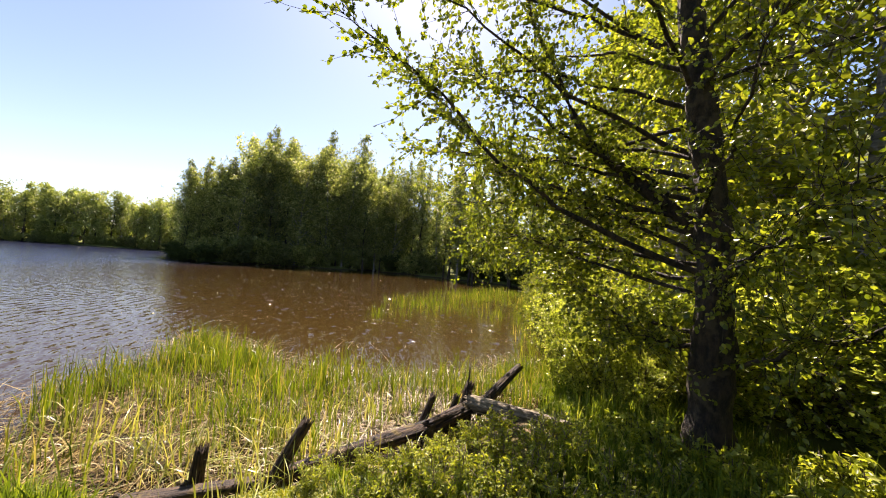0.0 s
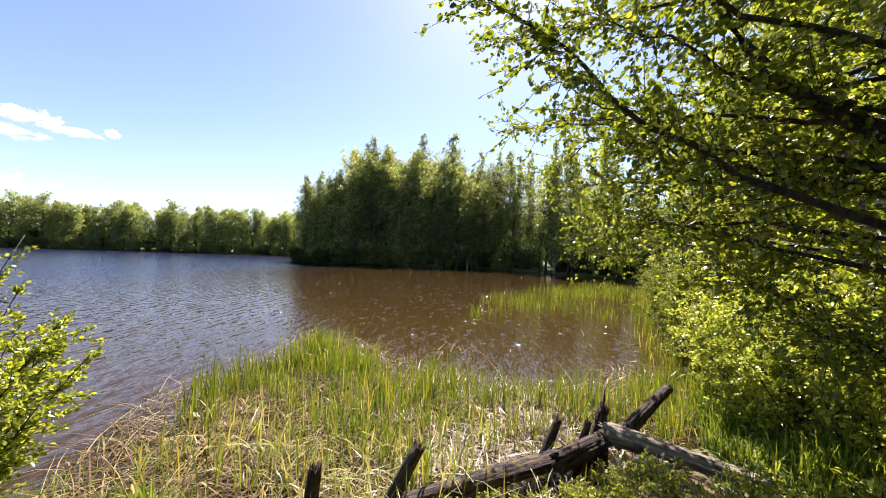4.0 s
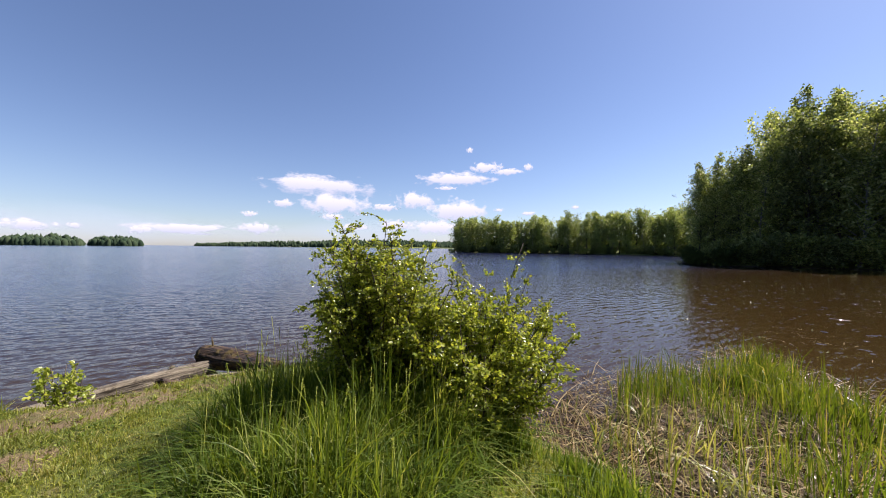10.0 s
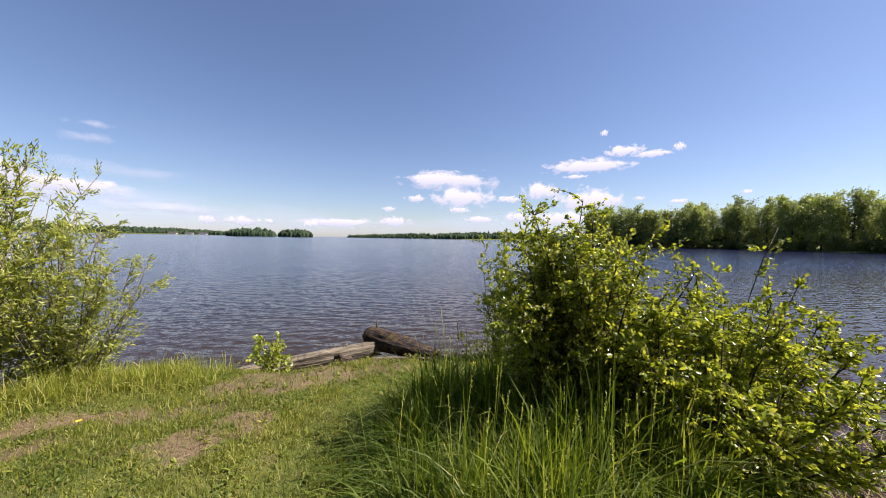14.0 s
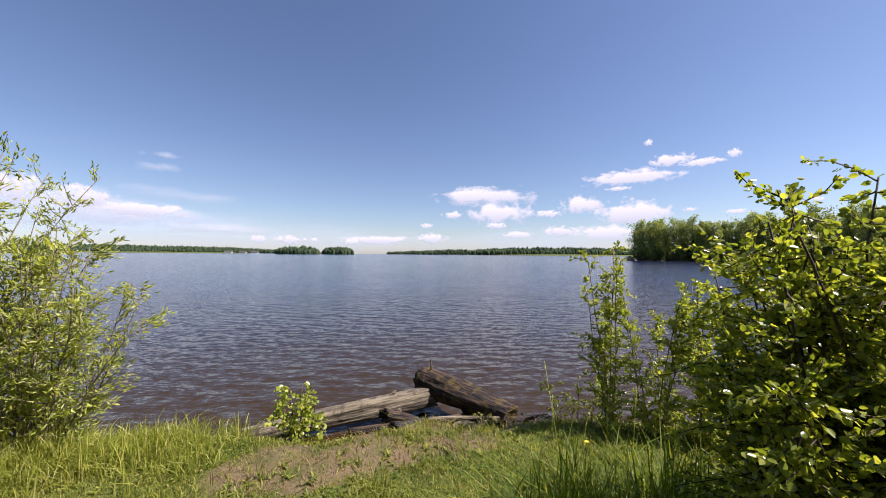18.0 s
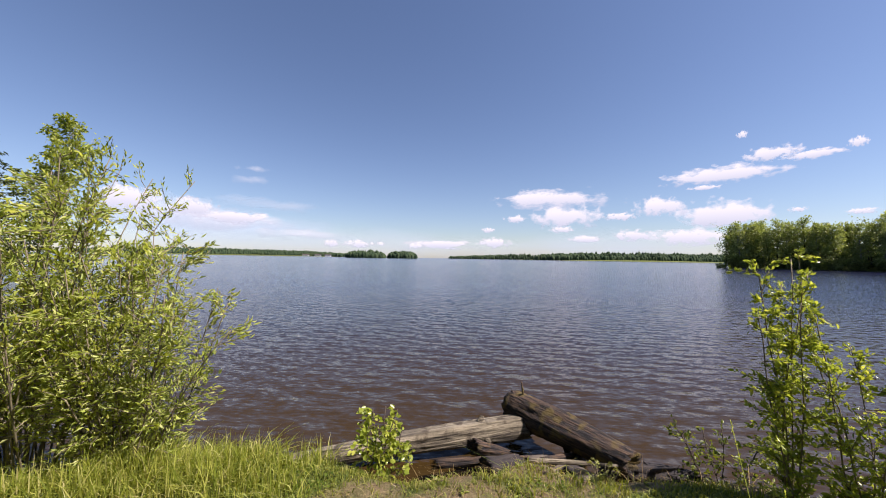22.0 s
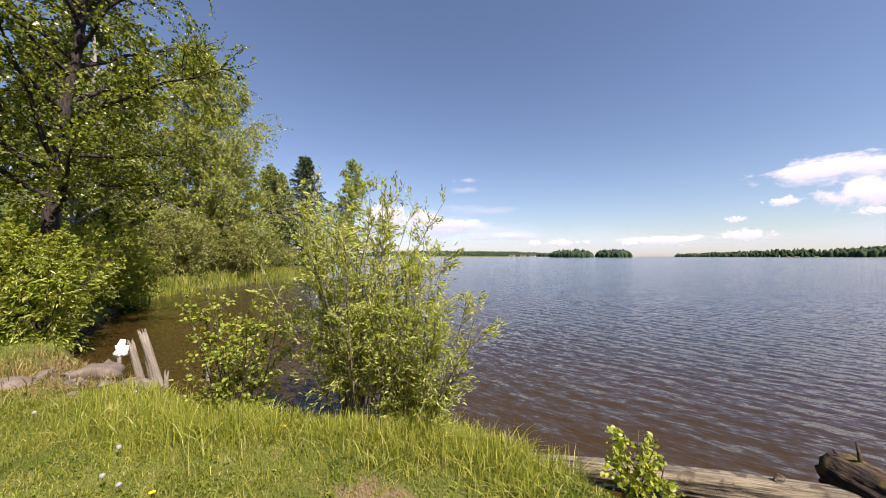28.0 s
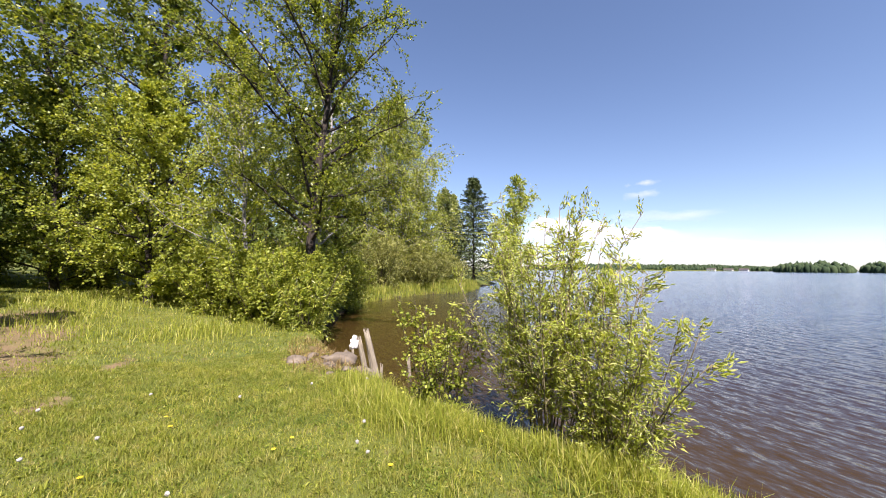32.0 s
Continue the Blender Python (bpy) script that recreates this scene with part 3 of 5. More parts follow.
HEAPS += [(45.5, 13.1, 1.4, 1.0), (36.1, 15.9, 1.0, 0.8), (40.9, 6.4, 1.4, 0.6), (45.7, 5.8, 2.2, 0.6), (52.7, 6.6, 1.1, 0.6), (-5.0, 2.5, 10.3, 1.4), (3.7, 2.9, 4.8, 1.6), (-18.6, 2.3, 4.4, 1.2), (-22.6, 2.3, 2.2, 1.2), (-15.0, 2.3, 1.5, 0.7), (-9.5, 2.1, 3.0, 0.9),
          (-47.3, 7.2, 6.3, 3.2), (-40.5, 6.8, 4.8, 2.4), (-35.8, 5.6, 9.5, 1.7)]
VEILS = [(-34.0, 12.6, 5.0, 1.4), (-34.6, 11.1, 6.6, 1.8), (-28, 8, 26, 3.0)]
HAZES = [(-38, 3.6, 40, 6.0), (-10, 2.4, 44, 4.6), (22, 2.6, 44, 5.0), (-70, 4, 36, 7.5), (-42, 5.8, 22, 4.4), (-31, 4.6, 18, 2.6)]


def cloud(az, el, wide, tall, mat, far, grow, label):
    a, e = radians(az), radians(el)
    d = Vector((math.sin(a) * math.cos(e), math.cos(a) * math.cos(e), math.sin(e)))
    w, h = radians(wide) * far * grow / 2, radians(tall) * far * grow / 2
    me = bpy.data.meshes.new("cloud")
    me.from_pydata([(-w, -h, 0), (w, -h, 0), (w, h, 0), (-w, h, 0)], [], [(0, 1, 2, 3)])
    uv = me.uv_layers.new(name="UVMap")
    for loop, at in zip(uv.data, ((0, 0), (1, 0), (1, 1), (0, 1))):
        loop.uv = at
    me.materials.append(mat)
    ob = new("backdrop_cloud", me)
    ob.matrix_world = look(d * far, d * far * 2)
    ob.visible_shadow = False
    return tagged(ob, label, "cloud", "clouds over the lake", "structure")


for az, el, wide, tall in HEAPS:
    cloud(az, el, wide, tall, CLOUD, 3000, 1.55, "small white flat-based fair-weather cloud")
for az, el, wide, tall in ((-45, 6.0, 15, 4.2), (-36, 5.2, 13, 2.8), (-27, 3.6, 12, 1.6)):
    cloud(az, el, wide, tall, SOFT, 3100, 1.5, "soft wide bank of white cloud low over the lake")
for az, el, wide, tall in VEILS:
    cloud(az, el, wide, tall, VEIL, 3150, 1.5, "thin pale veil of high cloud")
for az, el, wide, tall in HAZES:
    cloud(az, el, wide, tall, HAZE, 3190, 1.6, "broad white haze low over the far shore")


# ---- trees ----
def tree(name, seed, tall, girth, crown_from, spread, limbs, twigs, per_twig, leaf, leaf_mat, bark, narrow=0.7, rise=0.5, droop=0.0, top=0.35, twig_len=0.28, lean=(0, 0), flat=0.35, k=7, taper=0.8, oval=False, column=False, limb_girth=0.34, wander=0.045, point=4.0):
    """A broadleaved tree at the origin: trunk with limbs and twigs, and a crown of single leaves or sprays."""
    rng = np.random.default_rng(seed)
    root = new(name)
    tubes, at, along = Tubes(), [], []
    trunk = limb(rng, (0, 0, -0.3), (lean[0], lean[1], 1), tall + 0.3, 10, wander, 0.06)
    if wander > 0.06:
        f = np.linspace(0, 1, 90)
        tubes.add(on_line(trunk, f), girth * (1 - (0.93 * f) ** 0.9) * (1.04 + 0.5 * np.exp(-22 * f)) * (1 + 0.06 * np.sin(f * 61) + 0.05 * np.sin(f * 143)), 18)
        tubes.v[0] = tubes.v[0] + rng.normal(0, girth * 0.045, tubes.v[0].shape)
    else:
        tubes.add(trunk, girth * (1 - np.linspace(0, 0.93, 11) ** 0.9) * (1 + 0.45 * np.exp(-np.linspace(0, 14, 11))), k + 3)
    for i in range(limbs):
        f = crown_from + (0.97 - crown_from) * ((i + rng.uniform(0.1, 0.9)) / limbs)
        u = (f - crown_from) / (1 - crown_from)
        reach = spread * (math.sin(math.pi * min(1, 0.22 + 0.72 * u) ** 0.9) * 0.75 + 0.25) * (1 - taper * u**2.2) * rng.uniform(0.6, 1.2)
        if column:
            reach = spread * (0.5 + 0.5 * math.sin(math.pi * min(1, 0.15 + 0.8 * u))) * (1 - 0.88 * u**point) * rng.uniform(0.3, 1.0) * rng.choice([1.0, 1.25, 1.6], p=[0.5, 0.3, 0.2])
        a = i * 2.4 + rng.uniform(-0.5, 0.5)
        base = on_line(trunk, np.array([f]))[0]
        line = limb(rng, base, (math.cos(a), math.sin(a), rise + u * 0.7 * (1 - droop)), reach, 6, 0.16, 0.05 - 0.13 * droop)
        tubes.add(line, np.linspace(girth * limb_girth * (1.1 - u * 0.7), 0.004 + girth * 0.03, 7), 5)
        for f2 in rng.uniform(0.18, 1.0, max(2, int(twigs * min(1.0, 1.5 * reach / spread))) if column else twigs):
            p = on_line(line, np.array([f2]))[0]
            d = rng.normal(0, 1, 3) + (line[-1] - line[0]) / reach * 0.9
            d[2] += 0.25 - 1.6 * droop
            tl = reach * twig_len * rng.uniform(0.6, 1.3) * (1.25 - 0.5 * f2)
            tw = limb(rng, p, d, tl, 3, 0.25, -0.35 * droop)
            if k > 5:
                tubes.add(tw, np.linspace(0.004, 0.002, 4) if wander > 0.06 else np.linspace(0.006 + girth * 0.03, 0.003, 4), 3)
            q = on_line(tw, rng.uniform(0.12, 1.0, per_twig))
            at.append(q + rng.normal(0, leaf * 0.6, q.shape))
            along.append(np.repeat((tw[-1] - tw[0])[None] / tl, per_twig, 0))
    part("trunk", tubes.mesh("trunk", bark), root)
    v, t = leaves(rng, np.concatenate(at), leaf, narrow, flat, np.concatenate(along), droop * 0.6, oval=oval)
    part("crown", mesh_of("crown", v, t, leaf_mat), root)
    return root


def spruce(name, seed, tall, spread, whorls=26):
    rng = np.random.default_rng(seed)
    root = new(name)
    tubes, at, along = Tubes(), [], []
    trunk = np.array([(0, 0, -0.3), (0.03, 0, tall * 0.5), (0, 0.02, tall)])
    tubes.add(trunk, [tall * 0.014, tall * 0.008, 0.01], 7)
    for i in range(whorls):
        f = 0.06 + 0.92 * i / whorls
        for j in range(7):
            a = j * 0.9 + i * 1.7 + rng.uniform(-0.2, 0.2)
            reach = spread * (1 - f) ** 0.85 * rng.uniform(0.75, 1.15) + 0.1
            line = limb(rng, (0, 0, tall * f), (math.cos(a), math.sin(a), 0.1 - 0.25 * (1 - f)), reach, 4, 0.08, 0.04)
            tubes.add(line, np.linspace(0.02, 0.004, 5), 3)
            q = on_line(line, rng.uniform(0.05, 1, 44))
            at.append(q + rng.normal(0, 0.06, q.shape))
            along.append(np.repeat((line[-1] - line[0])[None] / reach, 44, 0))
    part("trunk", tubes.mesh("trunk", BARK), root)
    v, t = leaves(rng, np.concatenate(at), tall * 0.021, 0.35, 0.6, np.concatenate(along), 0.6)
    part("crown", mesh_of("crown", v, t, NEEDLE), root)
    return root


def bush(name, seed, stems, tall, spread, twigs, per_twig, leaf, leaf_mat, bark, narrow=0.6, upright=1.6, start=0.15, thick=0.012, flat=0.4, droop=0.0, stretch=1.0, twig_len=0.3, oval=False, spray=0.55):
    """A bush of many stems from one foot."""
    rng = np.random.default_rng(seed)
    root = new(name)
    at, along = [], []
    for i in range(stems):
        tubes = Tubes()
        a = i * 2.4 + rng.uniform(-0.4, 0.4)
        out = rng.uniform(0.05, 1) ** 0.7
        foot = (math.cos(a) * spread * 0.13 * out * stretch, math.sin(a) * spread * 0.13 * out, -0.08)
        length = tall * rng.uniform(0.8, 1.08) * (1 - 0.25 * out)
        tip = np.array([math.cos(a) * spread * out * stretch, math.sin(a) * spread * out, length])
        line = limb(rng, foot, tip - foot, np.linalg.norm(tip - foot), 7, 0.07, 0.03)
        tubes.add(line, np.linspace(thick, 0.003, 8), 5)
        for f in rng.uniform(start, 1.0, twigs):
            p = on_line(line, np.array([f]))[0]
            d = rng.normal(0, 1, 3) + np.array([math.cos(a), math.sin(a), 0]) * 0.4
            d[2] = d[2] * 0.6 + 0.35 * upright - droop
            tl = tall * twig_len * rng.uniform(0.35, 1.1) * (1.15 - 0.6 * f)
            tw = limb(rng, p, d, tl, 3, 0.2)
            tubes.add(tw, np.linspace(0.004, 0.0016, 4), 3)
            q = on_line(tw, rng.uniform(0.05, 1.0, per_twig))
            at.append(q + rng.normal(0, leaf * 0.35, q.shape))
            along.append(np.repeat((tw[-1] - tw[0])[None] / tl, per_twig, 0))
        part("stem", tubes.mesh("stem", bark), root)
    v, t = leaves(rng, np.concatenate(at), leaf, narrow, flat, np.concatenate(along), droop, oval=oval, spray=spray)
    part("foliage", mesh_of("foliage", v, t, leaf_mat), root)
    return root


def place(ob, x, y, turn=0.0, size=1.0, sink=0.0, stretch=1.0):
    ob.matrix_world = pose(x, y, z_at(x, y) - sink, 0, 0, turn) @ Matrix.Diagonal((size, size, size * stretch, 1))
    return ob


def spread_copies(kinds, spots, label, category, group, seed):
    """Stands copies of the kinds on spots of x, y, size."""
    rng, done = np.random.default_rng(seed), set()
    for n, (x, y, size) in enumerate(spots):
        kind = kinds[n % len(kinds)]
        m = pose(x, y, z_at(x, y) - 0.05, 0, 0, float(rng.uniform(0, 360))) @ Matrix.Diagonal((size, size, size * float(rng.uniform(0.92, 1.1)), 1))
        if kind.name in done:
            ob = copy_thing(kind, Matrix.Identity(4))
            ob.matrix_basis = m
        else:
            done.add(kind.name)
            ob = kind
            ob.matrix_basis = m
        tagged(ob, label, category, group)


def polar(az, far):
    return far * math.sin(radians(az)), far * math.cos(radians(az))


# the tall stand across the bay
rng = np.random.default_rng(5)
stand = [tree("birch_tree", 20 + n, 18 + n, 0.17, (0.12, 0.06, 0.2, 0.09)[n], (3.8, 4.4, 3.3, 3.8)[n], 58, 13, 10, 0.3, LEAF_FAR, BIRCH if n % 2 else BARK, 0.7, 0.9, 0.35, twig_len=0.5, k=5, column=True, point=(3.0, 5.0, 2.0, 3.5)[n], taper=(0.55, 0.75, 0.65, 0.8)[n], lean=((0.05, 0), (-0.06, 0.03), (0, -0.05), (0.02, 0.02))[n]) for n in range(4)]
spots = []
for az in np.linspace(68.2, 97, 24):
    for row in range(3):
        far = 64.5 + row * 5 + rng.uniform(-2, 2)
        top = np.interp(az, [69, 72, 78, 84, 90, 97], [0.78, 0.94, 1.04, 1.05, 1.0, 0.9])
        x, y = polar(az + row * 1.5 + rng.uniform(-0.8, 0.8), far)
        spots.append((x, y, float(top * rng.uniform(0.8, 1.1) * (far - 1) / 66)))
spread_copies(stand, spots, "tall dense birch in full leaf beside the water", "tree", "trees of the stand across the bay", 7)

slim = [tree("aspen_tree", 40 + n, 17, 0.14, (0.1, 0.2, 0.06)[n], (2.5, 3.4, 2.2)[n], 44, 12, 10, 0.26, LEAF_FAR, BIRCH if n == 2 else BARK, 0.7, 1.0, 0.3, twig_len=0.6, k=5, column=True, point=(1.4, 2.4, 1.2)[n]) for n in range(3)]
spots = []
for az in (96, 98, 99.5, 102, 104, 105.5, 107, 109, 110.5, 112, 114, 116, 118, 120, 122.5, 125, 128, 131):
    far = np.interp(az, [96, 104, 112, 120, 131], [68, 58, 48, 40, 34])
    for row in range(2):
        x, y = polar(az + rng.uniform(-1, 1), far + row * 9 + rng.uniform(0, 4))
        spots.append((x, y, float(rng.uniform(0.8, 1.1) * (far * 0.33 + 2) / 17)))
spread_copies(slim, spots, "slim upright aspen with light green leaves", "tree", "trees along the bay", 8)

low = [bush("willow_bush", 60 + n, 16, 3.0, 2.2, 16, 12, 0.26, LEAF_FAR, TWIG, 0.5, 0.8, 0.05) for n in range(3)]
spots = [(float(x), float(y), float(s)) for x, y, s in ((62, 22, 1.0), (57.5, 20, 1.2), (57.5, 17, 1.1), (58.5, 15, 1.3), (60.5, 10, 1.2), (61.8, 6.5, 1.3), (63, 3.5, 1.2), (64.5, -0.5, 1.3), (64.8, -2.5, 1.1), (64, -6.5, 1.2), (60, -12, 1.2), (60, 13, 1.3), (63, 7, 1.0), (65, 1, 1.1), (66, -4, 0.9), (62, -10, 0.9), (57, -14, 1.1), (52, -18, 1.0), (46, -21.5, 1.2),
         (41, -22, 1.0), (36, -22.5, 1.1), (31, -20.5, 1.0), (27, -18, 0.8), (23, -16, 0.9), (19, -14, 0.8), (15.5, -12, 0.7), (13, -10.4, 0.65), (61, 17, 1.1), (55, -20, 1.2), (38, -26, 1.3), (62, -17, 1.3), (58, -22, 1.4), (53, -24, 1.3), (49, -26, 1.2), (45, -27, 1.4), (40, -29, 1.3), (34, -27, 1.3), (29, -25, 1.2), (25, -22, 1.2), (68, -10, 1.3), (70, -4, 1.4), (21, -19, 1.1))]
spread_copies(low, spots, "low rounded willow bush at the water's edge", "bush", "bushes round the bay", 9)
# Very dark leaves: the shade under the bay trees is put into the colour.
shade_dark_bush = bush("willow_bush", 64, 18, 3.0, 2.2, 20, 15, 0.26, HULL, TWIG, 0.5, 0.8, 0.05)
spread_copies([shade_dark_bush], [(56.0, 18.6, 0.9), (59.0, 23.4, 0.8), (61.5, 25.0, 0.8), (57.0, 21.8, 0.8), (64.0, 26.0, 0.9), (67.0, 27.0, 1.0), (71.0, 28.5, 1.1), (75.0, 30.0, 1.1), (80.0, 32.0, 1.2), (62.5, -8.0, 1.0), (60.0, -13.5, 1.1), (52.0, -19.0, 1.0), (47.0, -21.5, 1.0), (42.0, -22.5, 1.1), (38.0, -22.8, 1.0), (33.5, -21.2, 0.9), (29.0, -19.2, 0.9), (25.0, -17.2, 0.8), (49.5, -20.5, 1.0), (44.5, -21.6, 0.9), (40.0, -22.4, 1.0), (35.5, -22.0, 0.9), (31.2, -20.4, 0.9), (27.0, -18.4, 0.8), (21.5, -15.2, 0.7), (18.0, -13.2, 0.7), (14.8, -11.4, 0.6)], "willow bush on the point, shade put into dark leaf colour", "bush", "bushes on the point", 12)

# the wooded spit
wood = [tree("alder_tree", 80 + n, 12, 0.16, (0.22, 0.1, 0.3)[n], 3.2 + 0.5 * n, 34, 10, 9, 0.36, LEAF_SPIT, BIRCH if n == 1 else BARK, 0.7, 0.8, 0.2, k=5, column=True, twig_len=0.5, point=2.6) for n in range(3)]
spots = []
for az in np.linspace(33.8, 72, 52):
    far = np.interp(az, [33, 50, 67, 72], [154, 149, 140, 138])
    tall = np.interp(az, [33.5, 35, 40, 50, 60, 67, 72], [0.95, 1.15, 1.1, 1.15, 1.22, 1.3, 1.35])
    for row in range(2):
        x, y = polar(az + rng.uniform(-0.8, 0.8), far + row * 7 + rng.uniform(-2, 2))
        spots.append((x, y, float(tall * rng.uniform(0.82, 1.08) * (1 + 0.03 * row))))
spread_copies(wood, spots, "leafy young tree in a row on the far spit", "tree", "trees on the spit", 10)

spots = []
for az in np.linspace(33.6, 72, 44):
    x, y = polar(az + rng.uniform(-0.3, 0.3), np.interp(az, [33, 50, 67, 72], [151, 146, 137, 135]) + rng.uniform(0, 2))
    spots.append((x, y, float(rng.uniform(0.7, 1.3))))
spread_copies([copy_thing(kind, Matrix.Identity(4)) for kind in low], spots, "low green willow scrub along the spit", "bush", "scrub on the spit", 11)


# woods on the far shores and islands
def far_wood(name, seed, spots_of, count, tall, label, mat):
    rng = np.random.default_rng(seed)
    v, f, n = [], [], 0
    for _ in range(count):
        x, y, s = spots_of(rng)
        z, h, r = z_at(x, y) - 1, tall * s * rng.choice([rng.uniform(0.72, 0.95), rng.uniform(0.9, 1.15)], p=[0.8, 0.2]), tall * rng.uniform(0.15, 0.26)
        k = 7
        conic = rng.uniform() < 0.3
        for q, w in ((0.0, 0.75), (0.35, 1.0), (0.75, 0.45 if conic else 0.85)):
            a = np.arange(k) * 2 * np.pi / k
            rr = r * w * rng.uniform(0.75, 1.2, k)
            v.append(np.stack([x + rr * np.cos(a), y + rr * np.sin(a), z + h * (q + rng.uniform(-0.05, 0.05, k))], 1))
        v.append([[x, y, z + h]])
        i = np.arange(k)
        j = (i + 1) % k
        for base in (0, k):
            f += [np.stack([i + base, j + base, j + base + k], 1) + n, np.stack([i + base, j + base + k, i + base + k], 1) + n]
        f.append(np.stack([i + 2 * k, j + 2 * k, 0 * i + 3 * k], 1) + n)
        n += 3 * k + 1
    return tagged(new(name, mesh_of(name, np.concatenate(v), np.concatenate(f), mat)), label, "forest", kind="stuff")


def in_isle(isle):
    cx, cy, rx, ry = isle

    def pick(rng):
        a, r = rng.uniform(0, 2 * np.pi), rng.uniform(0, 1) ** 0.3 * 1.05
        return cx + rx * r * math.cos(a), cy + ry * r * math.sin(a), 1.12 - 0.35 * r
    return pick


for n, (isle, count, tall) in enumerate(zip(ISLES, (360, 320, 2400, 1500, 1600, 240, 1400, 2200), (15, 15, 22, 15, 25, 8, 27, 31))):
    far_wood("island_wood", 100 + n, in_isle(isle), count, tall, "distant dark green wooded island across the lake" if n < 2 else "distant low wooded shore across the lake", DISTANT)


def in_sector(a0, a1, d0, d1):
    def pick(rng):
        x, y = polar(rng.uniform(a0, a1), rng.uniform(d0, d1))
        return x, y, 1.0
    return pick


# Dark backing: shade inside the stand is put into this hull's colour.
far_wood("bay_wood", 120, in_sector(74, 135, 88, 120), 420, 13, "dense wood behind the bay, coloured dark for shade between trees", DISTANT)
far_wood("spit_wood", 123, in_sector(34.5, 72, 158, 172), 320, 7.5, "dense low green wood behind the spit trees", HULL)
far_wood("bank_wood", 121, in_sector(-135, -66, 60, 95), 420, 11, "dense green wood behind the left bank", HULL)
far_wood("thicket_wood", 122, in_sector(135, 185, 22, 50), 300, 11, "dense dark green wood behind the thicket", HULL)


def house(x, y, w, d, h, turn):
    root = place(new("house"), x, y, turn)
    def box(name, sx, sy, sz, px, py, pz, mat):
        bm = bmesh.new()
        bmesh.ops.create_cube(bm, size=1)
        bmesh.ops.transform(bm, matrix=Matrix.Translation((px, py, pz)) @ Matrix.Diagonal((sx, sy, sz, 1)), verts=bm.verts)
        me = bpy.data.meshes.new(name)
        bm.to_mesh(me)
        me.materials.append(mat)
        return part(name, me, root)
    box("wall", w, d, h, 0, 0, h / 2, WHITEWALL)
    for n in range(3):
        box("window", w * 0.12, 0.1, h * 0.3, (n - 1) * w * 0.28, -d / 2 - 0.03, h * 0.55, DARKROOF)
    me = bpy.data.meshes.new("roof")
    a, b = w * 0.54, d * 0.6
    me.from_pydata([(-a, -b, h), (a, -b, h), (a, b, h), (-a, b, h), (-a, 0, h * 1.6), (a, 0, h * 1.6)], [], [(0, 1, 5, 4), (2, 3, 4, 5), (0, 4, 3), (1, 2, 5), (0, 3, 2, 1)])
    me.materials.append(DARKROOF)
    part("roof", me, root)
    return tagged(root, "small white house on the far shore", "house", "houses on the far shore")


for x, y in ((-640, 1396), (-600, 1404), (-690, 1392)):
    house(x, y, 24, 12, 7, 10)

# left bank: trees behind the small bay
place(tagged(spruce("spruce_tree", 130, 12.6, 4.8, 36), "dark green pointed spruce behind the bay", "tree"), -35.2, 22.3)
place(tagged(tree("birch_tree", 131, 13, 0.17, 0.06, 4.2, 44, 18, 13, 0.22, LEAF_LIGHT, BIRCH, 0.75, 0.8, 0.25, k=6, column=True), "light green birch beside the spruce", "tree"), -36.6, 28.4, 0, 1.12)
place(tagged(tree("birch_tree", 132, 11, 0.15, 0.04, 3.6, 36, 14, 12, 0.26, LEAF_FAR, BARK, 0.75, 0.8, 0.3, k=6), "green birch beside the dark spruce", "tree"), -38, 20)
place(tagged(tree("birch_tree", 133, 12, 0.15, 0.04, 4.0, 36, 14, 12, 0.28, LEAF_FAR, BARK, 0.75, 0.8, 0.1, k=6), "broad dark green tree behind the bay", "tree"), -44, 24)
place(tagged(tree("weeping_birch_tree", 134, 15.8, 0.2, 0.1, 5.4, 64, 32, 22, 0.15, LEAF_LIGHT, BIRCH, 0.7, 0.7, 0.6, twig_len=0.55, taper=0.35), "tall weeping birch with hanging light green twigs", "tree"), -30.2, 12.0)
place(tagged(tree("birch_tree", 135, 14, 0.2, 0.06, 4.2, 40, 20, 14, 0.19, LEAF_BIRCH, BIRCH, 0.7, 0.7, 0.3), "tall birch with dense green crown", "tree"), -21, 3.5)
place(tagged(tree("alder_tree", 136, 13.2, 0.17, 0.2, 4.6, 44, 38, 30, 0.075, LEAF_ALDER, BARK, 0.8, 0.55, 0.05, column=True, lean=(0.03, 0.02)), "tall alder with dark trunk and airy bright crown", "tree"), -12.3, 2.75)
place(tagged(tree("alder_tree", 137, 10.5, 0.08, 0.12, 3.6, 32, 24, 22, 0.08, LEAF_LIGHT, BIRCH, 0.8, 0.5, 0.05, lean=(-0.05, -0.02)), "slender pale-stemmed alder behind the bank", "tree"), -14.0, 1.0)
place(tagged(tree("maple_tree", 138, 8.2, 0.12, 0.05, 3.3, 38, 34, 28, 0.085, LEAF_LIGHT, BARK, 0.9, 0.5, 0.0), "bright green maple at the meadow's edge", "tree"), -16.2, -2.2)
# Darker leaves than the bright maple: its shade is put into the colour.
place(tagged(tree("maple_tree", 139, 8.0, 0.12, 0.03, 3.4, 36, 34, 26, 0.09, LEAF_BIRCH, BARK, 0.9, 0.5, 0.0), "dark green maple at the meadow's edge, shade put into its leaf colour", "tree"), -18.5, -5.5)
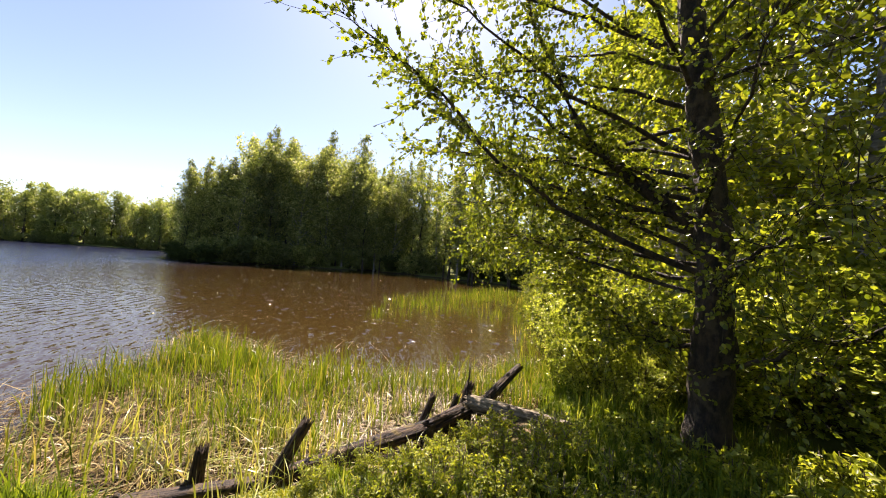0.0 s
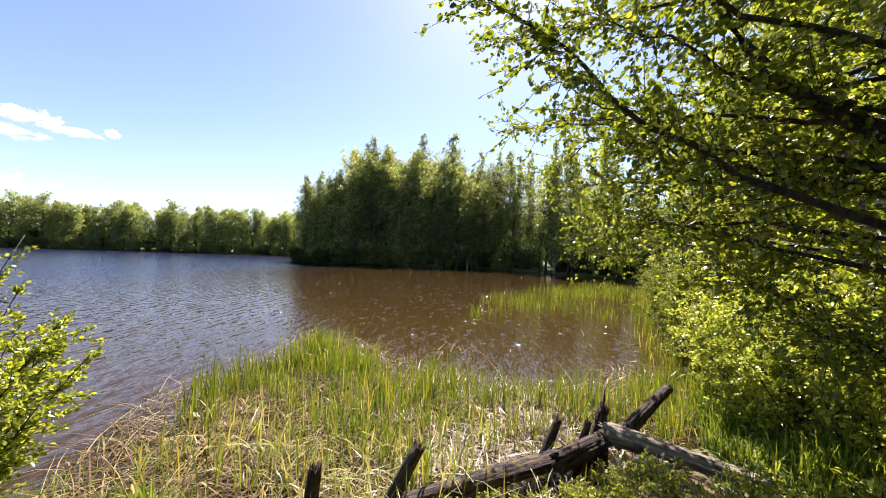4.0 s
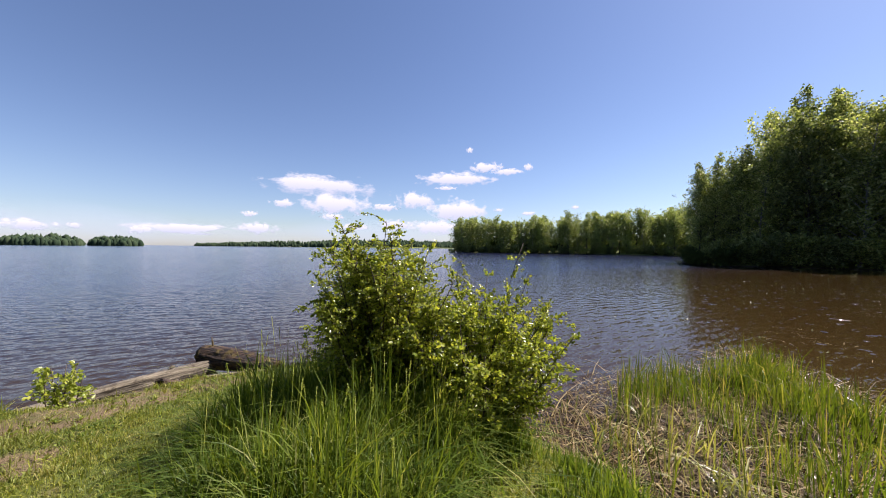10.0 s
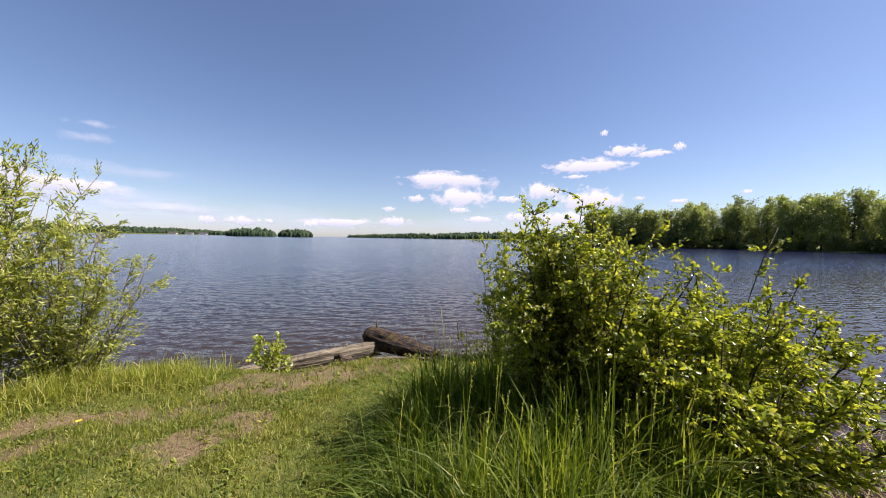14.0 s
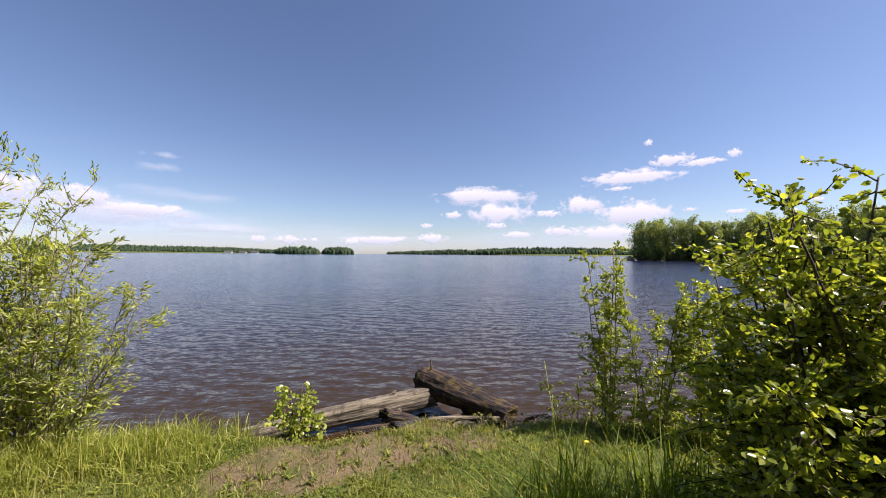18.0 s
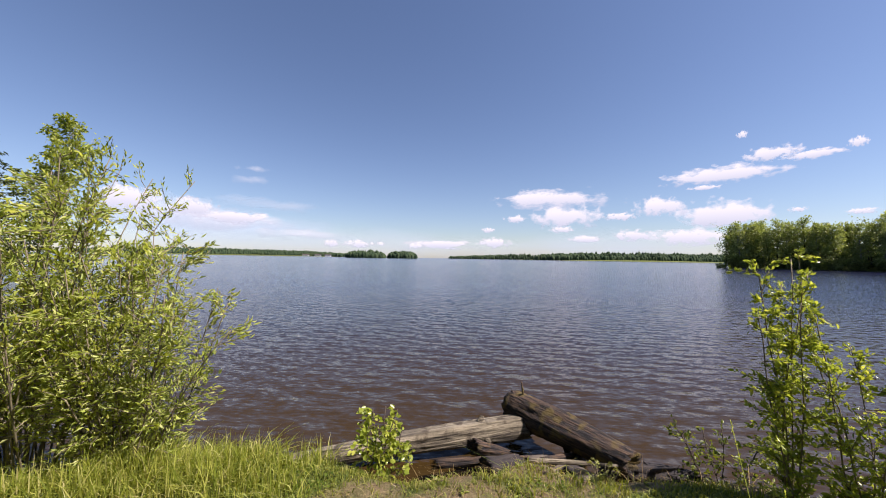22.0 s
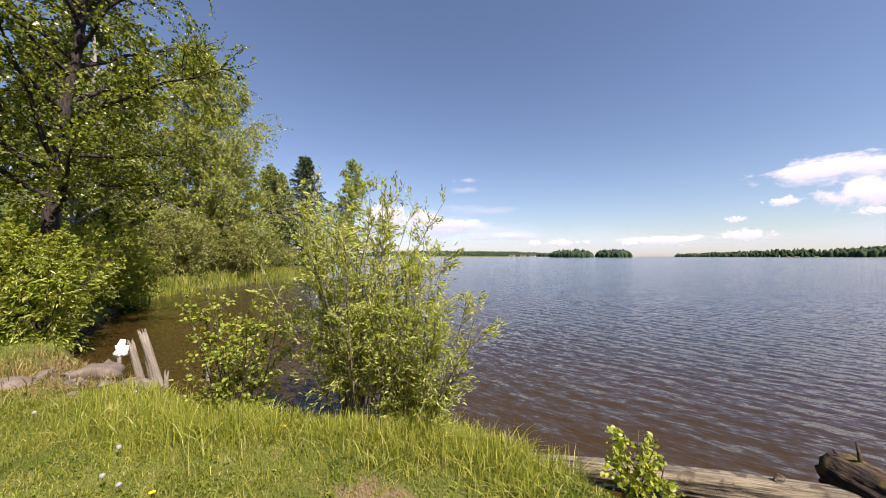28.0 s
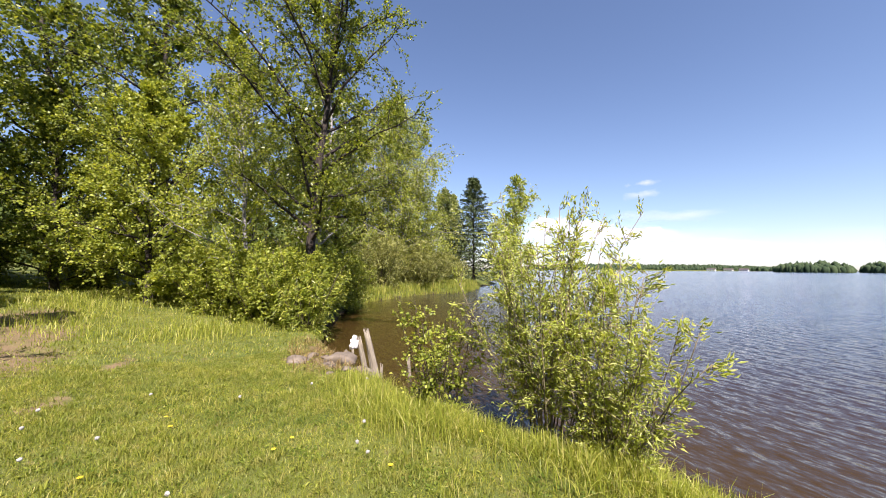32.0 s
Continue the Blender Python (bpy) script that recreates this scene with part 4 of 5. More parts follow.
for n, (x, y, s) in enumerate(((-17, -9, 1.1), (-33, 12.0, 0.9), (-31.9, 9.0, 1.0), (-30.3, 6.2, 0.95), (-28.7, 3.2, 1.0), (-36.5, 15.5, 0.9), (-27, 0, 1.05), (-35, 6, 1.1), (-21, -3, 1.2), (-13.5, -10.5, 1.0), (-9, -9.5, 0.95), (-6, -8.0, 0.9), (-24, -8, 1.3))):
    kind = tree("birch_tree", 140, 14, 0.2, 0.03, 4.4, 46, 26, 22, 0.125, LEAF_BIRCH, BARK, 0.75, 0.6, 0.15) if n == 0 else copy_thing(first, Matrix.Identity(4))
    first = kind if n == 0 else first
    place(tagged(kind, "tall leafy birch at the edge of the wood", "tree", "trees at the wood's edge"), x, y, n * 67, s)

for n, (x, y, s) in enumerate(((-28.6, 13.6, 0.85), (-28.6, 11.0, 1.05), (-25.6, 8.6, 0.9), (-34, 19.0, 0.6))):
    kind = bush("willow_bush", 150, 34, 4.6, 3.4, 30, 16, 0.15, LEAF_GREY, TWIG, 0.35, 0.8, 0.05, 0.03) if n == 0 else copy_thing(first, Matrix.Identity(4))
    first = kind if n == 0 else first
    place(tagged(kind, "rounded grey-green willow bush on the far bank", "bush", "grey willows"), x, y, n * 80, s)
for n, (x, y, s) in enumerate(((-11.2, 2.3, 1.0), (-12.6, 1.4, 1.1), (-13.8, 2.9, 1.1), (-15.5, 3.4, 1.2), (-14.6, 0.0, 1.1), (-17.5, 4.4, 1.2), (-16.5, -0.8, 1.1), (-19, 5.2, 1.1), (-18.5, -2.5, 1.2), (-20, -5, 1.3), (-19.5, -8, 1.2), (-17, -11, 1.2), (-21, 0, 1.3), (-23, -11, 1.4), (-22, 2.5, 1.3))):
    kind = bush("alder_bush", 151, 24, 2.3, 1.3, 28, 22, 0.066, LEAF_LIGHT, TWIG, 0.75, 0.9, 0.05, 0.016) if n == 0 else copy_thing(first, Matrix.Identity(4))
    first = kind if n == 0 else first
    place(tagged(kind, "dense green alder bush under the trees", "bush", "alder bushes"), x, y, n * 71, s)
place(tagged(bush("rowan_bush", 152, 14, 2.0, 1.0, 18, 16, 0.1, LEAF_BUSH, TWIG, 0.3, 0.6, 0.05, 0.014, droop=0.2), "deep green feathery rowan bush overhanging the bank", "bush"), -10.6, 2.5)

# right: the near alder and the thicket
alder = tree("alder_tree", 160, 9.5, 0.175, 0.34, 2.9, 34, 26, 20, 0.05, LEAF_ALDER, ALDERBARK, 0.85, 0.35, 0.0, lean=(0.05, 0.03), k=8, flat=0.12, oval=True, limb_girth=0.13, wander=0.075)
tagged(place(alder, 2.25, -4.15), "dark-barked alder leaning over the shore, backlit leaves", "tree")


def hanging_branch(seed, line, girth, twigs, per_twig, leaf, mat, root, span=0.55):
    """A long limb on a tree, along a given line, with leafy twigs."""
    rng = np.random.default_rng(seed)
    pts = on_line(np.array(line, float), np.linspace(0, 1, 14)) + rng.normal(0, 0.025, (14, 3))
    tubes, at, along = Tubes(), [], []
    tubes.add(pts, girth * np.linspace(1, 0.14, 14) ** 1.2, 6)
    for f in rng.uniform(0.12, 1.0, twigs):
        p = on_line(pts, np.array([f]))[0]
        d = rng.normal(0, 1, 3) + (pts[-1] - pts[0]) * 0.3
        d[2] = d[2] * 0.95 - 0.15
        tl = span * rng.uniform(0.4, 1.2)
        tw = limb(rng, p, d, tl, 4, 0.22)
        tubes.add(tw, np.linspace(0.0038, 0.0015, 5), 4)
        q = on_line(tw, rng.uniform(0.1, 1, per_twig))
        at.append(q + rng.normal(0, leaf * 0.3, q.shape))
        along.append(np.repeat((tw[-1] - tw[0])[None] / tl, per_twig, 0))
    part("branch", tubes.mesh("branch", ALDERBARK), root)
    v, t = leaves(rng, np.concatenate(at), leaf, 0.82, 0.12, np.concatenate(along), 0.25, oval=True)
    part("foliage", mesh_of("foliage", v, t, mat), root)


base = alder.matrix_world.inverted()
LINES = [[(2.1, -4.4, 2.55), (2.5, -3.2, 2.75), (2.75, -2.2, 3.25), (2.85, -1.4, 3.65), (2.8, -0.6, 4.1)],
         [(2.1, -4.4, 3.2), (2.9, -3.3, 3.3), (3.3, -2.5, 3.5), (3.5, -1.7, 3.6)],
         [(2.1, -4.4, 3.9), (2.6, -3.0, 4.3), (2.9, -2.0, 4.7), (3.1, -1.0, 4.9)],
         [(2.1, -4.4, 2.2), (2.9, -3.7, 2.35), (3.7, -3.1, 2.5), (4.4, -2.7, 2.6)],
         [(2.1, -4.4, 4.4), (1.9, -3.4, 4.8), (2.0, -2.4, 5.2), (2.2, -1.5, 5.4)],
         [(2.1, -4.4, 1.7), (2.7, -4.0, 1.7), (3.3, -3.7, 1.85), (3.8, -3.5, 2.0)],
         [(2.1, -4.4, 3.5), (2.7, -3.4, 3.8), (3.1, -2.6, 4.1), (3.4, -1.9, 4.2)], [(2.1, -4.4, 2.8), (2.8, -3.7, 3.0), (3.3, -3.1, 3.1), (3.8, -2.5, 3.2)],
         [(2.1, -4.4, 1.3), (1.6, -4.2, 1.5), (1.1, -4.2, 1.8), (0.6, -4.3, 2.2)],
         [(2.1, -4.4, 2.1), (1.6, -3.9, 2.3), (1.2, -3.6, 2.5), (0.8, -3.6, 2.7)], [(2.1, -4.4, 3.0), (1.7, -3.9, 3.3), (1.3, -3.5, 3.7), (0.9, -3.3, 4.1)],
         [(2.1, -4.4, 1.6), (2.3, -4.0, 1.5), (2.6, -3.7, 1.5), (2.9, -3.5, 1.6)], [(2.1, -4.4, 2.5), (1.5, -4.9, 2.8), (0.9, -5.2, 3.1), (0.3, -5.3, 3.4)],
         [(2.1, -4.4, 3.6), (3.0, -3.4, 3.7), (4.0, -2.4, 3.7), (4.9, -1.6, 3.6)], [(2.1, -4.4, 3.0), (3.2, -3.6, 3.1), (4.3, -2.9, 3.1), (5.2, -2.4, 3.0)],
         [(2.1, -4.4, 4.4), (3.0, -3.3, 4.7), (4.0, -2.2, 4.8), (4.8, -1.3, 4.7)],
         [(2.1, -4.4, 5.0), (3.0, -3.2, 5.5), (3.9, -2.0, 5.8), (4.5, -1.1, 5.9)],
         [(2.1, -4.4, 3.9), (3.2, -3.9, 4.1), (4.3, -3.3, 4.2), (5.2, -2.7, 4.2)], [(2.1, -4.4, 4.8), (3.1, -4.0, 5.2), (4.2, -3.6, 5.4), (5.2, -3.2, 5.4)],
         [(2.1, -4.4, 2.6), (3.2, -3.6, 2.7), (4.2, -3.0, 2.6), (4.9, -2.7, 2.2)], [(2.1, -4.4, 3.3), (3.6, -3.7, 3.4), (4.9, -3.2, 3.1), (5.8, -2.9, 2.6)],
         [(2.1, -4.4, 2.4), (3.4, -4.0, 2.5), (4.6, -3.6, 2.4), (5.6, -3.4, 2.1)], [(2.1, -4.4, 3.7), (3.4, -3.5, 3.9), (4.8, -2.8, 3.8), (5.9, -2.4, 3.4)],
         [(2.1, -4.4, 3.0), (2.9, -3.5, 3.9), (3.5, -3.0, 5.2), (3.8, -2.6, 6.6)]]
for n, line in enumerate(LINES):
    drop = min(0.75, 0.3 * (line[0][2] - 1.0))
    bend = [Vector((0.15 + 0.05 * (p[2] - drop - 0.6), 0.25 + 0.03 * (p[2] - drop - 0.6), -drop)) * (1 - i / 3) if i < 3 else Vector() for i, p in enumerate(line)]
    hanging_branch(170 + n, [base @ (Vector(p) + b) for p, b in zip(line, bend)], 0.075 if n == len(LINES) - 1 else 0.026 if n else 0.035, 88 if n < 13 else 70, 22 if 8 <= n <= 12 else 17, 0.037 if 8 <= n <= 12 else 0.046, LEAF_ALDER, alder, 0.6)

for n, (x, y, s) in enumerate(((4.3, -4.35, 0.75), (3.55, -4.2, 0.72), (3.05, -4.15, 0.5), (3.85, -4.1, 0.6), (4.9, -4.7, 0.85), (3.9, -4.9, 1.0), (3.1, -5.3, 1.0), (4.9, -5.4, 1.0), (2.6, -6.2, 1.2), (1.2, -5.8, 1.1), (0.2, -5.4, 0.9), (-0.9, -5.8, 1.0), (4.6, -6.8, 1.2), (5.4, -5.0, 0.8))):
    kind = bush("alder_bush", 180, 20, 1.75, 0.95, 24, 21, 0.048, LEAF_SAP, TWIG, 0.75, 0.9, 0.04, 0.012) if n == 0 else copy_thing(first, Matrix.Identity(4))
    first = kind if n == 0 else first
    place(tagged(kind, "bright green alder thicket bush under the trees", "bush", "thicket bushes"), x, y, n * 71, s)
# Darker leaf material than the thicket bushes, standing in for shade along the bay.
for n, (x, y, s) in enumerate(((6.2, -6.0, 1.0), (7.8, -6.9, 1.1), (9.5, -7.8, 1.1), (6.7, -5.6, 0.9), (8.4, -6.5, 0.9), (10.2, -7.5, 1.0), (12, -8.6, 1.0), (14, -9.6, 1.1), (16.5, -11, 1.1), (7.2, -6.1, 1.2), (11.2, -8.2, 1.2), (13, -9.2, 1.1))):
    kind = bush("willow_bush", 183, 22, 1.75, 0.95, 26, 21, 0.05, LEAF_BIRCH, TWIG, 0.5, 0.9, 0.04, 0.012) if n == 0 else copy_thing(first, Matrix.Identity(4))
    first = kind if n == 0 else first
    place(tagged(kind, "dense willow bush along the bay, shade put into darker green leaves", "bush", "bay bushes"), x, y, n * 71, s)
for n, (x, y, s) in enumerate(((6.3, -7.7, 0.75), (9.2, -8.3, 0.9), (4.9, -6.85, 1.0), (1.6, -8.0, 1.05), (-1.2, -7.4, 0.9), (7.6, -9.6, 1.0), (11, -11, 1.0), (3.2, -11.5, 1.15), (15, -14.5, 1.05), (-4, -7, 0.9), (0, -11, 1.1), (8, -14, 1.2), (20, -19, 1.1), (-2.2, -4.9, 0.8), (-5, -5.2, 0.85), (3.9, -7.3, 0.9), (2.9, -7.2, 0.95))):
    kind = tree("birch_tree", 181, 11.5, 0.11, 0.06, 3.2, 40, 20, 14, 0.11, LEAF_LIGHT, BIRCH, 0.75, 0.5, 0.3) if n == 0 else copy_thing(first, Matrix.Identity(4))
    first = kind if n == 0 else first
    place(tagged(kind, "leafy birch in the shady thicket", "tree", "thicket trees"), x, y, n * 47, s)

for n, (x, y, s) in enumerate(((2.5, -3.5, 0.9), (2.2, -3.6, 1.0), (1.7, -3.7, 1.1), (1.2, -3.9, 1.0), (0.7, -4.2, 1.1), (1.5, -4.6, 1.1))):
    kind = bush("nettle_clump", 185, 16, 0.34, 0.3, 8, 8, 0.05, LEAF_LIGHT, TWIG, 0.5, 0.9, 0.1, 0.004) if n == 0 else copy_thing(first, Matrix.Identity(4))
    first = kind if n == 0 else first
    place(tagged(kind, "low green weed clump on the half-shaded bank", "weed", "weeds on the bank"), x, y, n * 83, s)

for n, (x, y, s) in enumerate(((2.6, -1.35, 0.6), (2.75, -1.6, 0.7), (2.5, -1.75, 0.8), (2.9, -1.85, 0.7), (2.65, -2.05, 0.8), (2.4, -2.2, 0.9), (3.0, -2.15, 0.8), (2.8, -2.4, 0.9), (2.5, -2.6, 1.0), (2.2, -2.5, 0.9), (3.15, -2.45, 0.8), (2.3, -2.9, 1.0), (2.65, -2.9, 1.0), (2.0, -2.9, 1.0), (1.8, -3.2, 1.0), (2.1, -1.2, 0.7), (2.3, -1.45, 0.8), (2.05, -1.6, 0.9), (2.25, -1.85, 0.9), (1.95, -2.0, 1.0), (2.1, -2.3, 1.0), (1.8, -2.4, 1.0), (1.75, -1.75, 0.9), (2.45, -1.15, 0.6), (1.85, -1.35, 0.8), (1.7, -2.8, 1.0), (1.5, -2.2, 1.0), (2.55, -0.9, 0.6), (2.35, -0.8, 0.6))):
    kind = bush("yellow_weed", 186, 14, 0.3, 0.22, 8, 8, 0.032, LEAF_LIGHT, STEM, 0.5, 1.0, 0.1, 0.0025) if n == 0 else copy_thing(first, Matrix.Identity(4))
    first = kind if n == 0 else first
    place(tagged(kind, "low yellow-green leafy weed beside the logs", "weed", "weeds by the logs"), x, y, n * 77, s)

# the shore bushes
place(tagged(bush("aspen_bush", 190, 42, 1.74, 0.6, 46, 28, 0.025, LEAF_BUSH, TWIG, 0.72, 1.3, 0.06, 0.011, flat=0.1, droop=0.25, twig_len=0.24, oval=True), "round glossy-leaved aspen bush at the water's edge", "bush"), 1.47, 2.57, 0)
place(tagged(bush("aspen_bush", 191, 48, 1.15, 0.98, 34, 24, 0.029, LEAF_BUSH, TWIG, 0.72, 1.0, 0.03, 0.008, flat=0.1, oval=True), "low spreading aspen bush beside the reeds", "bush"), 2.2, 2.15, 0)
place(tagged(bush("aspen_sapling", 192, 4, 2.15, 0.26, 22, 13, 0.031, LEAF_BUSH, TWIG, 0.72, 1.4, 0.2, 0.006, flat=0.1, twig_len=0.12, oval=True), "thin aspen shoot rising out of the bush", "sapling"), 2.5, 2.35)
for n, (x, y, tall) in enumerate(((1.55, 4.35, 1.65), (1.85, 4.2, 1.5), (2.15, 4.0, 1.4))):
    place(tagged(bush("aspen_sapling", 195 + n, 6, tall, 0.36, 28, 22, 0.031, LEAF_SAP, STEM, 0.5, 1.7, 0.04, 0.005, flat=0.1, twig_len=0.15, oval=True), "thin upright aspen sapling with light leaves", "sapling", "saplings by the log"), x, y)
place(tagged(bush("dark_sapling", 199, 6, 0.75, 0.3, 12, 8, 0.035, LEAF_BIRCH, TWIG, 0.6, 1.2, 0.1, 0.005), "small sparse dark-leaved sapling by the roots", "sapling"), 1.55, 4.95)
place(tagged(bush("birch_sapling", 200, 6, 0.55, 0.24, 12, 10, 0.032, LEAF_SAP, TWIG, 0.75, 1.2, 0.3, 0.004, twig_len=0.3, oval=True, flat=0.15), "small bright birch seedling beside the log", "sapling"), -1.2, 4.66, 0, 1.25)
place(tagged(bush("willow_bush", 201, 34, 2.85, 0.78, 26, 15, 0.05, LEAF_WILLOW, STEM, 0.22, 2.4, 0.26, 0.008, flat=0.0, twig_len=0.15, spray=0.36), "upright willow bush with narrow silvery leaves", "bush"), -3.6, 4.2)
place(tagged(bush("willow_bush", 202, 30, 1.75, 0.85, 22, 15, 0.048, LEAF_WILLOW, STEM, 0.22, 2.0, 0.1, 0.007, flat=0.0, twig_len=0.18, spray=0.36), "lower willow bush leaning over the water", "bush"), -2.95, 4.3)
place(tagged(bush("alder_bush", 203, 15, 1.6, 0.78, 18, 12, 0.04, LEAF_LIGHT, TWIG, 0.75, 1.2, 0.1, 0.009, oval=True), "small open alder bush beside the willow", "bush"), -4.8, 3.55)

place(tagged(bush("silver_herb", 204, 12, 0.17, 0.12, 5, 6, 0.03, LEAF_GREY, STEM, 0.35, 1.2, 0.1, 0.003), "small silvery grey herb at the soil edge", "herb"), 0.52, 4.69)

# ---- logs, stumps, stones ----
def log(name, a, b, r0, r1, mat, label, seed, jag=0.12, knots=2, rings=40, flat=0.0):
    """A fallen log from a to b, uneven round about, with broken ends."""
    rng = np.random.default_rng(seed)
    a, b = Vector(a), Vector(b)
    length, k = (b - a).length, 40
    th = np.arange(k) * 2 * np.pi / k
    groove = rng.normal(0, 0.035, k)
    off, teeth = rng.uniform(0, 50), rng.uniform(0, jag, k)
    cracks = [(rng.uniform(0, 2 * np.pi), rng.uniform(-0.5, 0.5), rng.uniform(0.05, 0.16), rng.uniform(0, 9)) for _ in range(9)]
    v = []
    for i in range(rings):
        f = i / (rings - 1)
        r = 1 + groove + 0.07 * np.sin(th * 2 + off + 3 * f) + 0.05 * np.sin(th * 3 - off + 7 * f) + rng.normal(0, 0.016, k)
        for at, drift, deep, phase in cracks:
            gap = np.abs((th - at - drift * f + np.pi) % (2 * np.pi) - np.pi)
            r = r - deep * np.clip(1 - gap / 0.17, 0, 1) * (0.6 + 0.4 * math.sin(9 * f + phase))
        if flat:
            r = np.minimum(r, flat / np.maximum(np.cos(th - math.pi / 2 * 0.9), 0.05))
        r = r * (r0 + (r1 - r0) * f)
        z = f * length + (teeth * (f - 0.93) / 0.07 if f > 0.93 else -teeth[::-1] * (0.07 - f) / 0.07 if f < 0.07 else 0)
        bend = 0.03 * length * math.sin(math.pi * f)
        v.append(np.stack([r * np.cos(th), r * np.sin(th) + bend * 0.3, z + 0 * th], 1))
    v = np.concatenate(v)
    i, j = np.meshgrid(np.arange(rings - 1), np.arange(k), indexing="ij")
    p, q = (i * k + j).ravel(), (i * k + (j + 1) % k).ravel()
    t = np.concatenate([np.stack([p, q, q + k], 1), np.stack([p, q + k, p + k], 1)])
    n = len(v)
    v = np.concatenate([v, [[0, 0, 0.06]], [[0, 0, length - 0.06]]])
    jj = np.arange(k)
    last = (rings - 1) * k
    t = np.concatenate([t, np.stack([0 * jj + n, (jj + 1) % k, jj], 1), np.stack([0 * jj + n + 1, last + jj, last + (jj + 1) % k], 1)])
    ob = new(name, mesh_of(name, v, t, mat, True))
    ob.matrix_world = Matrix.Translation(a) @ (b - a).to_track_quat("Z", "Y").to_matrix().to_4x4()
    for n in range(knots):
        f, ang = rng.uniform(0.15, 0.85), rng.uniform(0, 6.28)
        r = r0 + (r1 - r0) * f
        base = np.array([math.cos(ang) * r * 0.8, math.sin(ang) * r * 0.8, f * length])
        part("knot", Tubes().add([base, base + (math.cos(ang) * r * 0.4, math.sin(ang) * r * 0.4, 0.02)], [r * 0.3, r * 0.2], 8).mesh("knot", mat), ob)
    return tagged(ob, label, "log")


def rock(x, y, r, seed, mat, label, squash=0.6, up=0.0):
    bm = bmesh.new()
    bmesh.ops.create_icosphere(bm, subdivisions=3, radius=1)
    rng = np.random.default_rng(seed)
    off = Vector(rng.uniform(-50, 50, 3))
    facets = [(Vector(rng.normal(0, 1, 3)).normalized(), rng.uniform(0.5, 0.92)) for _ in range(9)]
    for vert in bm.verts:
        c = vert.co.copy()
        s = min([1.15] + [h / c.dot(n) for n, h in facets if c.dot(n) > 0.3])
        s *= 1 + 0.12 * noise.noise(c * 2.2 + off) + 0.06 * noise.noise(c * 6 + off)
        vert.co = Vector((c.x * r * s, c.y * r * s * 0.8, c.z * r * s * squash))
    for face in bm.faces:
        face.smooth = True
    me = bpy.data.meshes.new("rock")
    bm.to_mesh(me)
    me.materials.append(mat)
    ob = new("rock", me)
    ob.matrix_world = pose(x, y, max(z_at(x, y), -0.15) + r * squash * 0.25 + up, 0, 0, float(rng.uniform(0, 360)))
    return tagged(ob, label, "rock")


log("fallen_log", (-2.45, 4.82, 0.06), (0.04, 5.68, 0.2), 0.075, 0.13, GREYWOOD, "weathered grey log half in the water", 210, flat=0.72)
old = log("fallen_log", (0.0, 5.9, 0.3), (0.86, 5.0, 0.24), 0.165, 0.125, ROTWOOD, "dark rotten log with mossy bark", 211, 0.05)
back = old.matrix_world.inverted()
part("spike", Tubes().add([back @ Vector(q) for q in ((0.1, 5.8, 0.4), (0.09, 5.81, 0.52), (0.08, 5.82, 0.6))], [0.016, 0.012, 0.006], 6).mesh("spike", ROTWOOD), old)
stump = log("root_stump", (0.92, 5.1, 0.1), (1.42, 5.02, 0.14), 0.09, 0.06, CHAR_SHADE, "charred root stump at the log's end", 212, 0.1)
rng = np.random.default_rng(213)
for n in range(7):
    s = rng.uniform(0, 0.5)
    pts = limb(rng, (0, 0, s), (rng.normal(0, 0.7), rng.normal(0, 0.7), rng.normal(0.3, 0.5)), rng.uniform(0.15, 0.4), 4, 0.3)
    part("root", Tubes().add(pts, np.linspace(0.03, 0.006, 5), 6).mesh("root", CHAR_SHADE), stump)
DRIFT = [((-0.75, 5.0, 0.14), (0.1, 5.35, 0.05), 0.035, ROTWOOD, "dark driftwood branch under the log"), ((0.15, 5.02, 0.2), (0.62, 5.42, 0.08), 0.04, ROTWOOD, "split dark driftwood beside the stones"),
         ((-0.42, 5.2, 0.2), (-0.12, 5.45, 0.02), 0.07, ROTWOOD, "short dark driftwood piece on the stones"), ((0.0, 4.8, 0.33), (0.75, 4.95, 0.25), 0.02, GREYWOOD, "thin grey root on the soil")]
for n, (p, q, r, mat, label) in enumerate(DRIFT):
    log("driftwood", p, q, r, r * 0.6, mat, label, 220 + n, 0.06, 0, 12)
for n, (x, y, r) in enumerate(((-0.25, 5.25, 0.16), (0.12, 5.4, 0.2), (0.5, 5.3, 0.17), (-0.75, 5.3, 0.15), (0.85, 5.45, 0.13), (-1.5, 5.25, 0.12), (0.2, 5.0, 0.1), (1.9, 5.05, 0.12), (1.25, 5.5, 0.1))):
    rock(x, y, r, 230 + n, ROCK, "grey-brown stone at the lake's edge")

for n, (x, y, r, mat) in enumerate(((0.24, 5.15, 0.24, ROCK), (0.05, 4.92, 0.13, ROCK), (-0.74, 4.8, 0.08, ROCK), (-0.86, 5.2, 0.2, ROCK), (-0.17, 5.2, 0.2, ROCK))):
    rock(x, y, r, 330 + n, mat, "flat slab of stone wedged under the log", 0.38, 0.02)

# Black chunks added to imitate the shadow in the gap under the log.
for n, (p, q, r) in enumerate((((0.36, 5.02, 0.1), (0.58, 5.36, 0.06), 0.07), ((-0.32, 5.02, 0.12), (-0.04, 5.26, 0.05), 0.085), ((0.66, 5.0, 0.14), (0.98, 5.1, 0.1), 0.06))):
    log("driftwood", p, q, r, r * 0.8, CHAR_SHADE, "dark driftwood chunk added for the shadow under the log", 340 + n, 0.05, 0, 10)
